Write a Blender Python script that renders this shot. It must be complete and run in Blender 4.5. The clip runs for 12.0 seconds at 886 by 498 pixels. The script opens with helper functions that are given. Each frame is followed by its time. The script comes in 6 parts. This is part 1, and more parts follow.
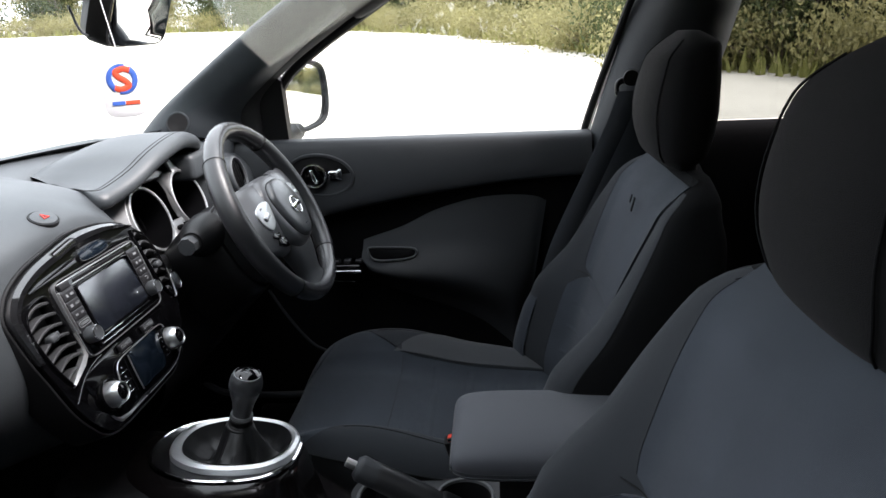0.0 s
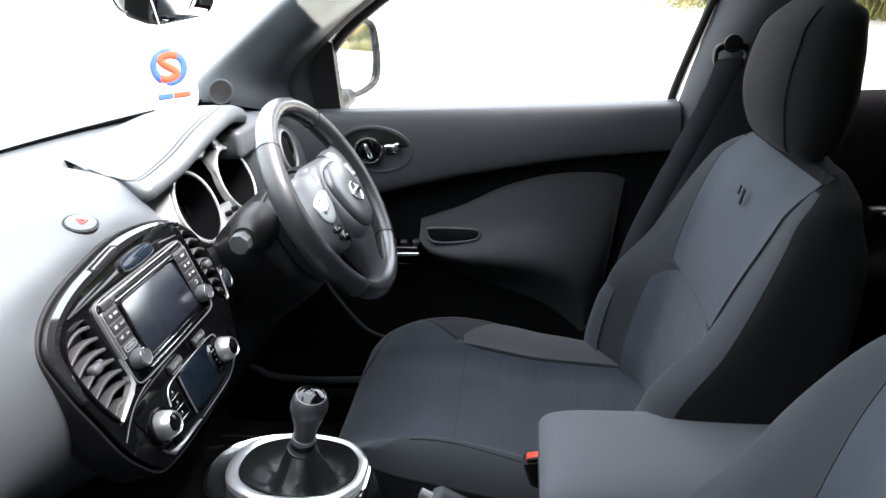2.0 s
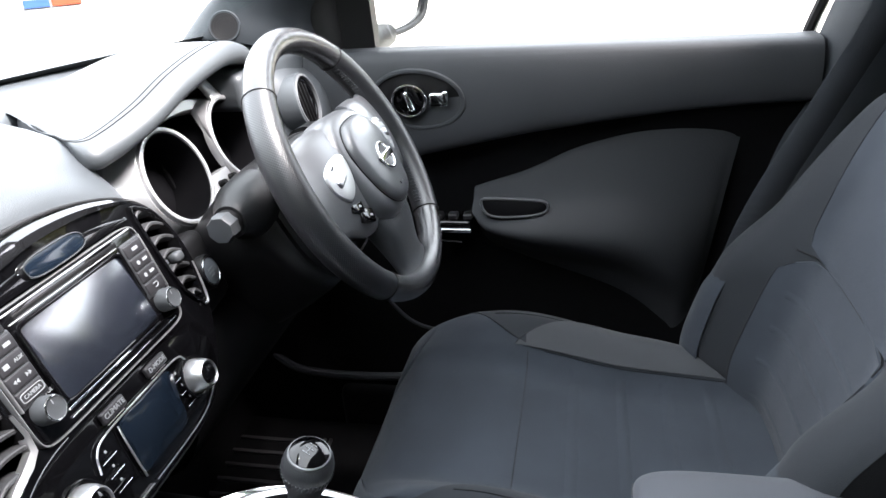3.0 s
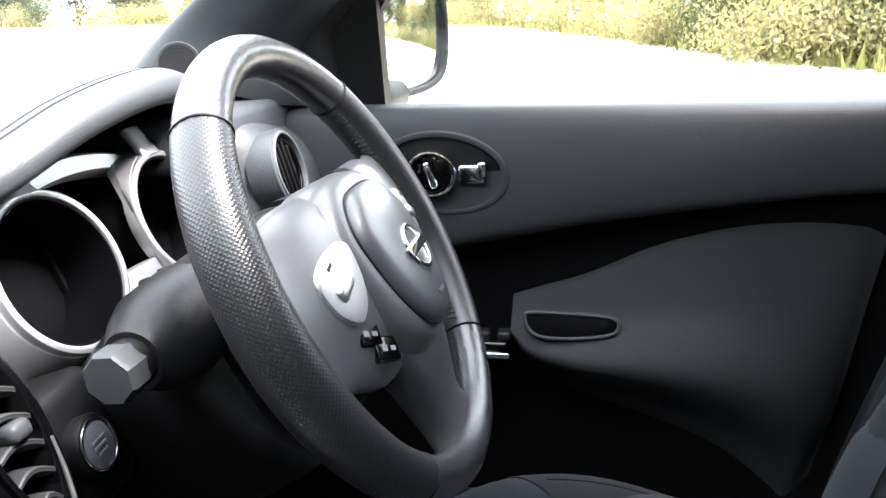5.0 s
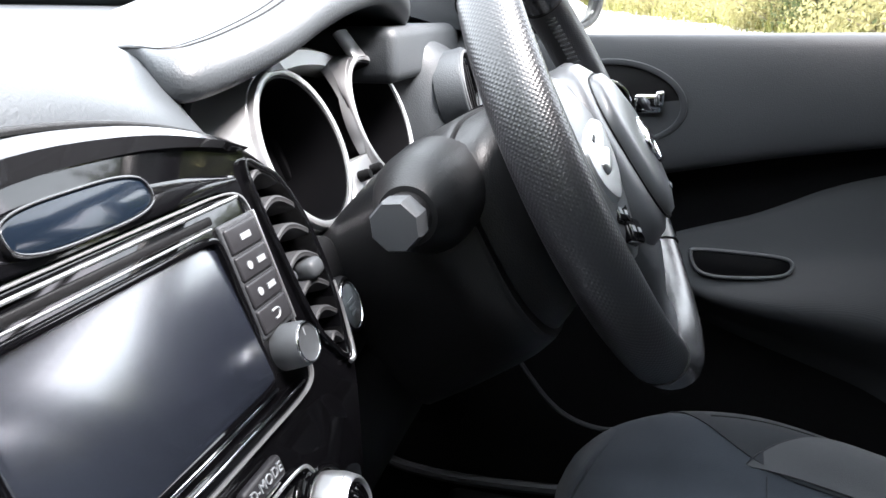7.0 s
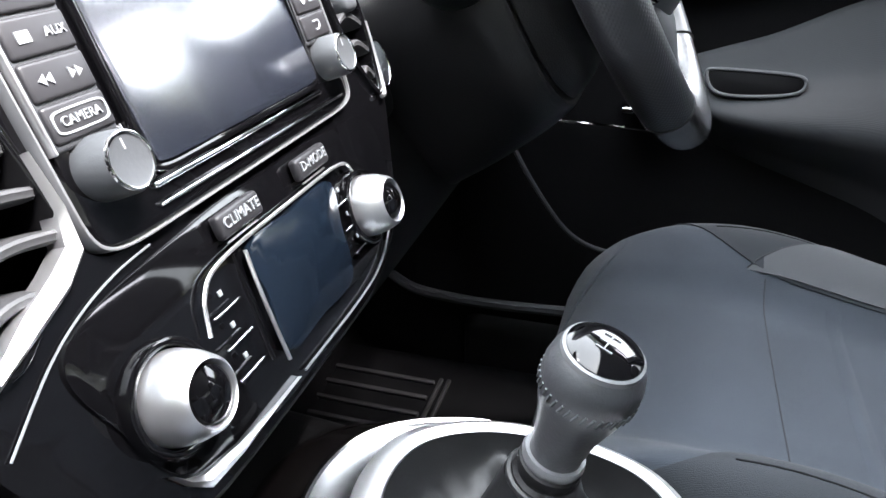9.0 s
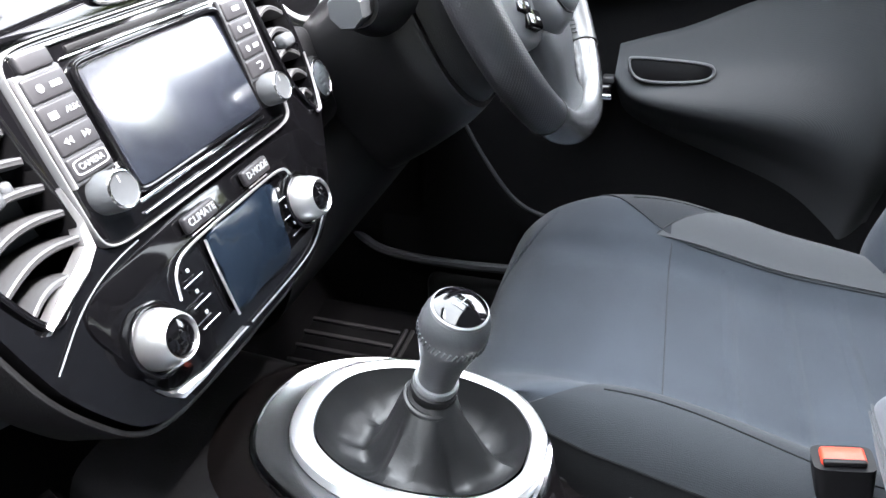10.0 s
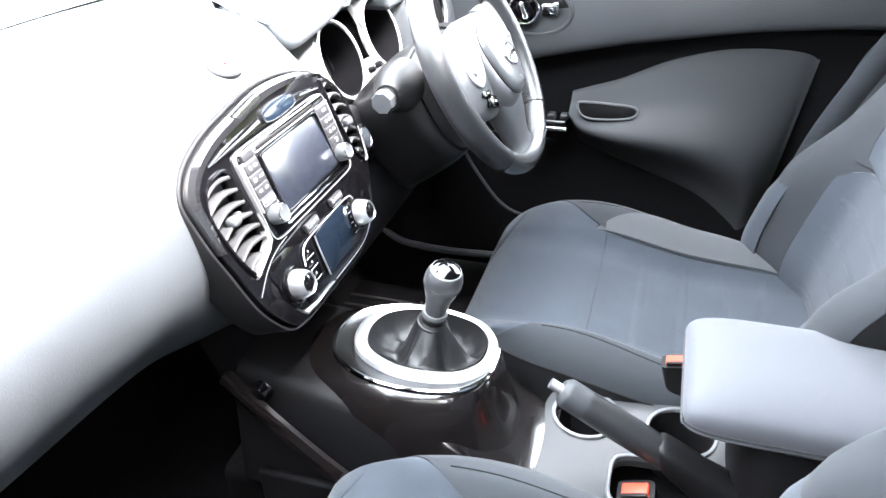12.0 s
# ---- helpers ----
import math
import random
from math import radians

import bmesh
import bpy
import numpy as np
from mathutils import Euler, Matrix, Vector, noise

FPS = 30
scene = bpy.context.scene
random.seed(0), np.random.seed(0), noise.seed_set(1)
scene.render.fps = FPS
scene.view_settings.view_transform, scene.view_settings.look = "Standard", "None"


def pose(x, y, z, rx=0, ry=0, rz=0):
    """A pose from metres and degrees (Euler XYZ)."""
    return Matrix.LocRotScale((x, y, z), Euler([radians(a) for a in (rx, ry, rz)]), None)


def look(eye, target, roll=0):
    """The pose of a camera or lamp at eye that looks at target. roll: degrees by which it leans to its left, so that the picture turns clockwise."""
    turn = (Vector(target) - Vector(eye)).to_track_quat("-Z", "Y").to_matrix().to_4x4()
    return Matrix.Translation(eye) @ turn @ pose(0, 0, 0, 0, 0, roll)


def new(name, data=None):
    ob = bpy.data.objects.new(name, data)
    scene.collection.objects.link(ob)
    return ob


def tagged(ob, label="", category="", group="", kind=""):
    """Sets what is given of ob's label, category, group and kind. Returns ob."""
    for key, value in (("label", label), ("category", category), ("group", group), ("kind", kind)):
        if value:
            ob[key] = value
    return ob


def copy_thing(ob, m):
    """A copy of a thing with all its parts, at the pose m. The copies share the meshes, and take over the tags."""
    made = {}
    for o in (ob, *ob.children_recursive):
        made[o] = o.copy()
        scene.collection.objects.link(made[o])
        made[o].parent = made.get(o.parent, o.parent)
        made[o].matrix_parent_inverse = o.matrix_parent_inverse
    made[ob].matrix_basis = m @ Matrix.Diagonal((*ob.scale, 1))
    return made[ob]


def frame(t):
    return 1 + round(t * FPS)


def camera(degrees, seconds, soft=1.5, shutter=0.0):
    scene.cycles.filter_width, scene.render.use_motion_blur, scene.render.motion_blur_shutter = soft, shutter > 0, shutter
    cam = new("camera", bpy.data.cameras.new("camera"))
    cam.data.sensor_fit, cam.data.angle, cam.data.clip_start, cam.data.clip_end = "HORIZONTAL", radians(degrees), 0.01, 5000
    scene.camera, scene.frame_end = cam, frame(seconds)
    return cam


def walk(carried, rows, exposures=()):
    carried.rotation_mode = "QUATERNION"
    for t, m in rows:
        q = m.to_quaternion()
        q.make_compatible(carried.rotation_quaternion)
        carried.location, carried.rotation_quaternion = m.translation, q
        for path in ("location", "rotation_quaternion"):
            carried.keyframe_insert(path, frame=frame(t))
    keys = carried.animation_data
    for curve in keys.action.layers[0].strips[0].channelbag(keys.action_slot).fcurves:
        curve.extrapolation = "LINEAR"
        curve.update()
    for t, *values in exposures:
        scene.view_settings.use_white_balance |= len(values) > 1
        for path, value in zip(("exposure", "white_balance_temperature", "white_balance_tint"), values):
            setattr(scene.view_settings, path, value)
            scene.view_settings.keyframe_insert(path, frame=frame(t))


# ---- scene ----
cam = camera(63.9, 12.0)
PATH = [
    (0, (-0.831, 0.114, 1.316), (1.072, 0.269, 0.72), -2.7),
    (0.5, (-0.803, 0.125, 1.315), (1.05, 0.295, 0.583), -2.5),
    (1, (-0.799, 0.137, 1.322), (1.041, 0.245, 0.543), -2.4),
    (1.5, (-0.758, 0.158, 1.359), (1.093, 0.251, 0.606), -2.5),
    (2, (-0.687, 0.199, 1.352), (1.155, 0.433, 0.611), -2.9),
    (2.5, (-0.567, 0.228, 1.312), (1.224, 0.532, 0.476), -3.1),
    (3, (-0.415, 0.233, 1.28), (1.353, 0.626, 0.43), -4.3),
    (3.2, (-0.349, 0.248, 1.257), (1.46, 0.661, 0.511), -4.3),
    (4.8, (-0.127, 0.346, 1.179), (1.753, 0.666, 0.575), -2.2),
    (5, (-0.123, 0.359, 1.181), (1.757, 0.689, 0.582), -1.9),
    (5.5, (-0.122, 0.387, 1.169), (1.758, 0.765, 0.6), -2.1),
    (6, (-0.129, 0.41, 1.154), (1.748, 0.812, 0.593), -1.7),
    (6.5, (-0.15, 0.44, 1.135), (1.708, 0.903, 0.555), -1.2),
    (7, (-0.169, 0.462, 1.123), (1.654, 0.982, 0.484), -0.8),
    (7.5, (-0.189, 0.465, 1.104), (1.59, 1.045, 0.399), -0.7),
    (7.7, (-0.197, 0.466, 1.094), (1.569, 1.053, 0.361), -0.8),
    (9.3, (-0.259, 0.432, 1.053), (1.421, 0.96, 0.105), -1.0),
    (9.5, (-0.279, 0.411, 1.067), (1.388, 0.939, 0.096), -1.0),
    (10, (-0.317, 0.363, 1.129), (1.321, 0.874, 0.102), -1.2),
    (10.5, (-0.355, 0.323, 1.198), (1.271, 0.798, 0.135), -1.7),
    (11, (-0.401, 0.3, 1.255), (1.215, 0.798, 0.186), -2.1),
    (11.5, (-0.497, 0.276, 1.296), (1.119, 0.78, 0.23), -2.6),
    (12, (-0.625, 0.238, 1.323), (0.988, 0.795, 0.28), -2.7),
]
EXPOSURES = [(t, stops, 6500, 17) for t, stops in ((0, 1.95), (0.5, 2.5), (1.0, 3.0), (1.5, 3.2), (2.5, 3.2), (3.0, 3.25), (5.0, 3.25), (6.5, 3.2), (7.5, 3.4), (9.5, 4.55), (10.5, 4.95), (12.0, 5.25))]
walk(cam, [(t, look(eye, target, roll)) for t, eye, target, roll in PATH], EXPOSURES)

# ---- daylight ----
SUN_HIGH, SUN_ROUND = 56.0, 182.0
world = bpy.data.worlds.new("sky")
scene.world = world
world.use_nodes = True
wn = world.node_tree.nodes
sky = wn.new("ShaderNodeTexSky")
sky.sky_type = "NISHITA"
sky.sun_disc = False
sky.sun_elevation, sky.sun_rotation = radians(SUN_HIGH), radians(SUN_ROUND)
sky.dust_density = 3.0
wn["Background"].inputs["Strength"].default_value = 0.12
cloud = wn.new("ShaderNodeMix")
cloud.data_type = "RGBA"
cloud.inputs["Factor"].default_value, cloud.inputs["B"].default_value = 0.75, (11.0, 11.2, 11.6, 1)
world.node_tree.links.new(sky.outputs["Color"], cloud.inputs["A"])
world.node_tree.links.new(cloud.outputs["Result"], wn["Background"].inputs["Color"])
sun = new("sun", bpy.data.lights.new("sun", "SUN"))
sun.data.energy, sun.data.angle, sun.data.color = 3.0, radians(20), (1.0, 0.97, 0.93)
a, e = radians(SUN_ROUND), radians(SUN_HIGH)
sun.matrix_basis = look((0, 0, 0), (-math.sin(a) * math.cos(e), -math.cos(a) * math.cos(e), -math.sin(e)))


# ---- materials ----
def material(name, colour, rough=0.5, metal=0.0, vary=0.15, scale=8.0, grain=0.0, grain_scale=600.0, coat=0.0, sheen=0.0, second=None, spec=0.3, ior=1.5):
    """A surface with blotches at one scale and grain (as relief) at a finer one."""
    m = bpy.data.materials.new(name)
    m.use_nodes = True
    nt = m.node_tree
    p = nt.nodes["Principled BSDF"]
    p.inputs["Roughness"].default_value, p.inputs["Metallic"].default_value = rough, metal
    p.inputs["Coat Weight"].default_value, p.inputs["Coat Roughness"].default_value = coat, 0.05
    p.inputs["IOR"].default_value = ior
    p.inputs["Sheen Weight"].default_value, p.inputs["Specular IOR Level"].default_value = sheen, spec
    tc = nt.nodes.new("ShaderNodeTexCoord")
    n1 = nt.nodes.new("ShaderNodeTexNoise")
    n1.inputs["Scale"].default_value, n1.inputs["Detail"].default_value = scale, 6
    nt.links.new(tc.outputs["Object"], n1.inputs["Vector"])
    mix = nt.nodes.new("ShaderNodeMix")
    mix.data_type = "RGBA"
    lo = second or [c * (1 - vary) for c in colour]
    hi = [min(1, c * (1 + vary)) for c in colour]
    mix.inputs["A"].default_value, mix.inputs["B"].default_value = (*lo, 1), (*hi, 1)
    nt.links.new(n1.outputs["Fac"], mix.inputs["Factor"])
    nt.links.new(mix.outputs["Result"], p.inputs["Base Color"])
    mr = nt.nodes.new("ShaderNodeMapRange")
    mr.inputs["To Min"].default_value, mr.inputs["To Max"].default_value = max(0.02, rough * 0.85), min(1, rough * 1.15)
    nt.links.new(n1.outputs["Fac"], mr.inputs["Value"])
    nt.links.new(mr.outputs["Result"], p.inputs["Roughness"])
    if grain:
        n2 = nt.nodes.new("ShaderNodeTexNoise")
        n2.inputs["Scale"].default_value, n2.inputs["Detail"].default_value = grain_scale, 3
        nt.links.new(tc.outputs["Object"], n2.inputs["Vector"])
        b = nt.nodes.new("ShaderNodeBump")
        b.inputs["Strength"].default_value, b.inputs["Distance"].default_value = grain, 0.001
        nt.links.new(n2.outputs["Fac"], b.inputs["Height"])
        nt.links.new(b.outputs["Normal"], p.inputs["Normal"])
    return m


def woven(m, scale, strength, kind="rows"):
    """Adds a fine woven or dimpled relief to a material."""
    nt = m.node_tree
    p = nt.nodes["Principled BSDF"]
    tc = nt.nodes.new("ShaderNodeTexCoord")
    b = nt.nodes.new("ShaderNodeBump")
    b.inputs["Strength"].default_value, b.inputs["Distance"].default_value = strength, 0.001
    if kind == "rows":
        w = nt.nodes.new("ShaderNodeTexWave")
        w.inputs["Scale"].default_value, w.inputs["Distortion"].default_value = scale, 0.6
        nt.links.new(tc.outputs["Object"], w.inputs["Vector"])
        nt.links.new(w.outputs["Fac"], b.inputs["Height"])
    else:
        w = nt.nodes.new("ShaderNodeTexVoronoi")
        w.inputs["Scale"].default_value = scale
        w.inputs["Randomness"].default_value = 0.15
        nt.links.new(tc.outputs["Object"], w.inputs["Vector"])
        nt.links.new(w.outputs["Distance"], b.inputs["Height"])
    old = p.inputs["Normal"].links
    if old:
        nt.links.new(old[0].from_socket, b.inputs["Normal"])
    nt.links.new(b.outputs["Normal"], p.inputs["Normal"])
    return m


def glass(name, gloss=0.07, tint=(0.93, 0.97, 0.96)):
    m = bpy.data.materials.new(name)
    m.use_nodes = True
    nt = m.node_tree
    nt.nodes.remove(nt.nodes["Principled BSDF"])
    t, g, mix = nt.nodes.new("ShaderNodeBsdfTransparent"), nt.nodes.new("ShaderNodeBsdfGlossy"), nt.nodes.new("ShaderNodeMixShader")
    t.inputs["Color"].default_value = (*tint, 1)
    g.inputs["Roughness"].default_value = 0.02
    mix.inputs["Fac"].default_value = gloss
    nt.links.new(t.outputs[0], mix.inputs[1])
    nt.links.new(g.outputs[0], mix.inputs[2])
    nt.links.new(mix.outputs[0], nt.nodes["Material Output"].inputs["Surface"])
    return m


DASH = material("dash_soft_plastic", (0.044, 0.050, 0.055), 0.48, spec=0.5, grain=0.35, grain_scale=700, vary=0.1)
PILLAR = material("pillar_plastic", (0.019, 0.023, 0.027), 0.6, grain=0.3, grain_scale=700, vary=0.1)
GRIPPLASTIC = material("lever_plastic", (0.014, 0.0145, 0.0155), 0.36, spec=0.5, grain=0.2, grain_scale=700, vary=0.15)
TRIM = material("grey_trim_plastic", (0.033, 0.0355, 0.039), 0.55, grain=0.3, grain_scale=800, vary=0.1)
BLACK = material("black_plastic", (0.0045, 0.0045, 0.005), 0.5, spec=0.2, grain=0.2, grain_scale=700)
DARK = material("black_door_insert", (0.0055, 0.0055, 0.006), 0.9, spec=0.03, grain=0.3, grain_scale=500)
GLOSSY = material("piano_black", (0.002, 0.002, 0.0024), 0.05, vary=0.3, coat=0.25)
CONSOLE = material("gloss_dark_brown", (0.006, 0.005, 0.005), 0.22, vary=0.25, coat=0.5, scale=20)
SILVER = material("satin_silver", (0.62, 0.63, 0.64), 0.30, metal=0.9, vary=0.05, scale=30)
TRAY = material("tray_grey", (0.040, 0.041, 0.043), 0.40, metal=0.2, vary=0.08, scale=20)
GREYSILVER = material("satin_grey", (0.14, 0.145, 0.15), 0.42, metal=0.3, vary=0.08, scale=20)
EDGE_TRIM = material("dark_gloss_trim", (0.010, 0.0105, 0.0115), 0.05, spec=0.9, vary=0.06, scale=30, coat=0.6)
SATIN = material("satin_silver_paint", (0.56, 0.57, 0.58), 0.37, metal=0.78, vary=0.05, scale=30)
PLATE = material("polished_plate", (0.30, 0.305, 0.31), 0.20, metal=1.0, vary=0.05, scale=30)
KNOBSKIN = material("knob_leather", (0.034, 0.036, 0.039), 0.38, spec=0.6, grain=0.15, grain_scale=500, vary=0.1)
CHROME = material("chrome", (0.82, 0.83, 0.84), 0.07, metal=1.0, vary=0.03)
LEATHER = material("black_leather", (0.026, 0.027, 0.029), 0.25, spec=1.0, grain=0.5, grain_scale=420, vary=0.15)
GAITER = material("gaiter_leather", (0.0075, 0.0078, 0.0085), 0.46, spec=0.42, grain=0.15, grain_scale=380, vary=0.2)
GRIP = material("dimpled_leather", (0.015, 0.016, 0.018), 0.33, spec=0.8, vary=0.12)


def dimples(m, ring, pitch, strength):
    """Rows of small dimples round a ring of the given radius, laid out along and about it."""
    nt = m.node_tree
    tc, sep = nt.nodes.new("ShaderNodeTexCoord"), nt.nodes.new("ShaderNodeSeparateXYZ")
    nt.links.new(tc.outputs["Object"], sep.inputs[0])

    def calc(op, *args):
        n = nt.nodes.new("ShaderNodeMath")
        n.operation = op
        for k, v in enumerate(args):
            if isinstance(v, bpy.types.NodeSocket):
                nt.links.new(v, n.inputs[k])
            else:
                n.inputs[k].default_value = v
        return n.outputs[0]

    x, y, z = sep.outputs
    along = calc("MULTIPLY", calc("ARCTAN2", y, x), math.pi * ring / pitch)
    far = calc("SUBTRACT", calc("SQRT", calc("ADD", calc("MULTIPLY", x, x), calc("MULTIPLY", y, y))), ring)
    about = calc("MULTIPLY", calc("ARCTAN2", z, far), math.pi * 0.0175 / pitch)
    dot = calc("MULTIPLY", calc("SINE", calc("ADD", along, about)), calc("SINE", calc("SUBTRACT", along, about)))
    b = nt.nodes.new("ShaderNodeBump")
    b.inputs["Strength"].default_value, b.inputs["Distance"].default_value = strength, 0.001
    nt.links.new(calc("MULTIPLY", dot, dot), b.inputs["Height"])
    nt.links.new(b.outputs["Normal"], nt.nodes["Principled BSDF"].inputs["Normal"])


dimples(GRIP, 0.153, 0.0028, 0.2)
HUBGREY = material("satin_grey_plastic", (0.080, 0.083, 0.088), 0.32, spec=0.7, grain=0.12, grain_scale=900, vary=0.06)
COLUMN = material("column_plastic", (0.0085, 0.0088, 0.0095), 0.42, spec=0.35, grain=0.25, grain_scale=800, vary=0.1)
STITCH = material("grey_thread", (0.06, 0.065, 0.07), 0.8, vary=0.2)
PANEL = woven(material("seat_panel_cloth", (0.062, 0.066, 0.071), 0.85, spec=0.12, grain=0.4, grain_scale=1200, sheen=0.1, vary=0.1, scale=10), 330, 0.06)
SEATSIDE = material("seat_side_cloth", (0.008, 0.0083, 0.009), 0.9, spec=0.08, grain=0.5, grain_scale=1300, vary=0.15)
STALKGREY = material("stalk_grey", (0.048, 0.052, 0.056), 0.45, grain=0.1, vary=0.05)
CLOTH = woven(material("seat_cloth", (0.038, 0.045, 0.055), 0.9, spec=0.1, grain=0.5, grain_scale=1500, sheen=0.10, vary=0.38, scale=9), 260, 0.15)
BOLSTER = woven(material("seat_bolster_cloth", (0.026, 0.029, 0.033), 0.85, spec=0.1, grain=0.4, grain_scale=1200, sheen=0.08, vary=0.12, scale=10), 330, 0.08)
HEADCLOTH = material("headrest_cloth", (0.009, 0.009, 0.0095), 0.95, spec=0.06, grain=0.5, grain_scale=1300, sheen=0.04)
PADDED = woven(material("padded_vinyl", (0.034, 0.036, 0.039), 0.7, spec=0.12, vary=0.08), 420, 0.12)
ARMPAD = material("armrest_cloth", (0.060, 0.064, 0.074), 0.7, grain=0.3, grain_scale=1200, sheen=0.1, vary=0.1)
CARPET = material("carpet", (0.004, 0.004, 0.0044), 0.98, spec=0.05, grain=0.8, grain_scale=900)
MATBAR = material("rubber", (0.016, 0.016, 0.017), 0.6, grain=0.3)
SCREEN = material("display_glass", (0.008, 0.010, 0.015), 0.22, ior=3.2, coat=0.15, vary=0.1)
LCD = material("climate_display", (0.004, 0.007, 0.012), 0.14, coat=0.12, vary=0.1)
DIAL = material("dial_black", (0.0025, 0.0025, 0.003), 0.5, spec=0.08, vary=0.2)
KEY = material("dark_key", (0.019, 0.019, 0.021), 0.4, vary=0.1)
SLAT = material("grey_slat", (0.036, 0.037, 0.039), 0.5, grain=0.1, vary=0.06)
LIGHTKEY = material("grey_knob", (0.13, 0.14, 0.15), 0.4, grain=0.1, vary=0.05)
PRINT = material("white_print", (0.20, 0.21, 0.22), 0.6, vary=0.02)
ORANGE = material("orange_plastic", (0.62, 0.055, 0.03), 0.4, vary=0.06)
REDPRINT = material("red_print", (0.5, 0.05, 0.04), 0.5, vary=0.05)
BELT = woven(material("belt_webbing", (0.030, 0.034, 0.040), 0.8, vary=0.08), 500, 0.5)
PAINT = material("white_car_paint", (0.75, 0.76, 0.77), 0.15, coat=1.0, vary=0.02)
# Roof lining darkened in colour to keep bounce and gloss reflections low.
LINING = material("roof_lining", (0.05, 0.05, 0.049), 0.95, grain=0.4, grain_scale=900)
RUBBER = material("black_rubber", (0.012, 0.012, 0.012), 0.7)
FRIT = material("black_edge_band", (0.03, 0.034, 0.036), 0.35, vary=0.5, scale=60)
MIRROR = material("mirror_glass", (0.88, 0.90, 0.90), 0.015, metal=1.0, vary=0.01)
PANE = glass("clear_glass")
TINTED = glass("privacy_glass", 0.04, (0.52, 0.54, 0.53))
STICKWHITE = material("sticker_white", (0.78, 0.78, 0.80), 0.5, vary=0.02)
STICKRED = material("sticker_red", (0.75, 0.10, 0.05), 0.5, vary=0.04)
STICKBLUE = material("sticker_blue", (0.06, 0.14, 0.50), 0.5, vary=0.04)
GRAVEL = material("gravel", (0.46, 0.43, 0.38), 0.95, grain=1.0, grain_scale=25, vary=0.22, scale=1.3)
BARK = material("bark", (0.16, 0.13, 0.10), 0.9, grain=0.8, grain_scale=30, vary=0.35)
LEAF = material("leaf", (0.075, 0.092, 0.036), 0.6, vary=0.35, scale=1.5)
LEAFDRY = material("leaf_autumn", (0.29, 0.265, 0.125), 0.6, vary=0.3, scale=1.5)
def thin_leaf(m, share):
    """Lets some light through a leaf."""
    nt = m.node_tree
    p = nt.nodes["Principled BSDF"]
    t, mix = nt.nodes.new("ShaderNodeBsdfTranslucent"), nt.nodes.new("ShaderNodeMixShader")
    mix.inputs["Fac"].default_value = share
    nt.links.new(p.inputs["Base Color"].links[0].from_socket, t.inputs["Color"])
    nt.links.new(p.outputs[0], mix.inputs[1])
    nt.links.new(t.outputs[0], mix.inputs[2])
    nt.links.new(mix.outputs[0], nt.nodes["Material Output"].inputs["Surface"])


thin_leaf(LEAF, 0.5)
thin_leaf(LEAFDRY, 0.5)
GRASS = material("grass", (0.22, 0.22, 0.07), 0.8, vary=0.4, scale=2.0)


# ---- shapes: each gives (points, faces) ----
def spline(pts, n, closed=False):
    p = np.array(pts, float)
    k = len(p)
    if k == 2:
        s = np.linspace(0, 1, n)[:, None]
        return p[0] * (1 - s) + p[1] * s
    t = np.linspace(0, k if closed else k - 1, n, endpoint=not closed)
    i = np.minimum(t.astype(int), k - 1 if closed else k - 2)
    f = (t - i)[:, None]
    if closed:
        q = [p[(i + d) % k] for d in (-1, 0, 1, 2)]
    else:
        e = np.vstack([2 * p[0] - p[1], p, 2 * p[-1] - p[-2]])
        q = [e[i + d] for d in (0, 1, 2, 3)]
    return 0.5 * (2 * q[1] + (q[2] - q[0]) * f + (2 * q[0] - 5 * q[1] + 4 * q[2] - q[3]) * f**2 + (3 * q[1] - q[0] - 3 * q[2] + q[3]) * f**3)


def sheet(g, cu=False, cv=False, cap=False):
    """Faces over a grid of points g[v][u]."""
    g = np.asarray(g, float)
    nv, nu = g.shape[:2]
    faces = []
    for v in range(nv if cv else nv - 1):
        for u in range(nu if cu else nu - 1):
            a0, b0 = v * nu + u, v * nu + (u + 1) % nu
            c0, d0 = ((v + 1) % nv) * nu + (u + 1) % nu, ((v + 1) % nv) * nu + u
            faces.append((a0, b0, c0, d0))
    if cap:
        faces += [tuple(range(nu))[::-1], tuple(range((nv - 1) * nu, nv * nu))]
    return g.reshape(-1, 3), faces


def loft(rows, nu, nv, cu=False, cap=False):
    r = np.array([spline(row, nu, cu) for row in rows])
    g = np.array([spline(r[:, i], nv) for i in range(nu)]).transpose(1, 0, 2)
    return sheet(g, cu=cu, cap=cap)


def join(*geos):
    pts, faces, k = [], [], 0
    for p, f in geos:
        pts.append(np.asarray(p, float).reshape(-1, 3))
        faces += [tuple(i + k for i in face) for face in f]
        k += len(pts[-1])
    return np.vstack(pts), faces


def moved(geo, m):
    a0 = np.array(m)
    return np.asarray(geo[0]) @ a0[:3, :3].T + a0[:3, 3], geo[1]


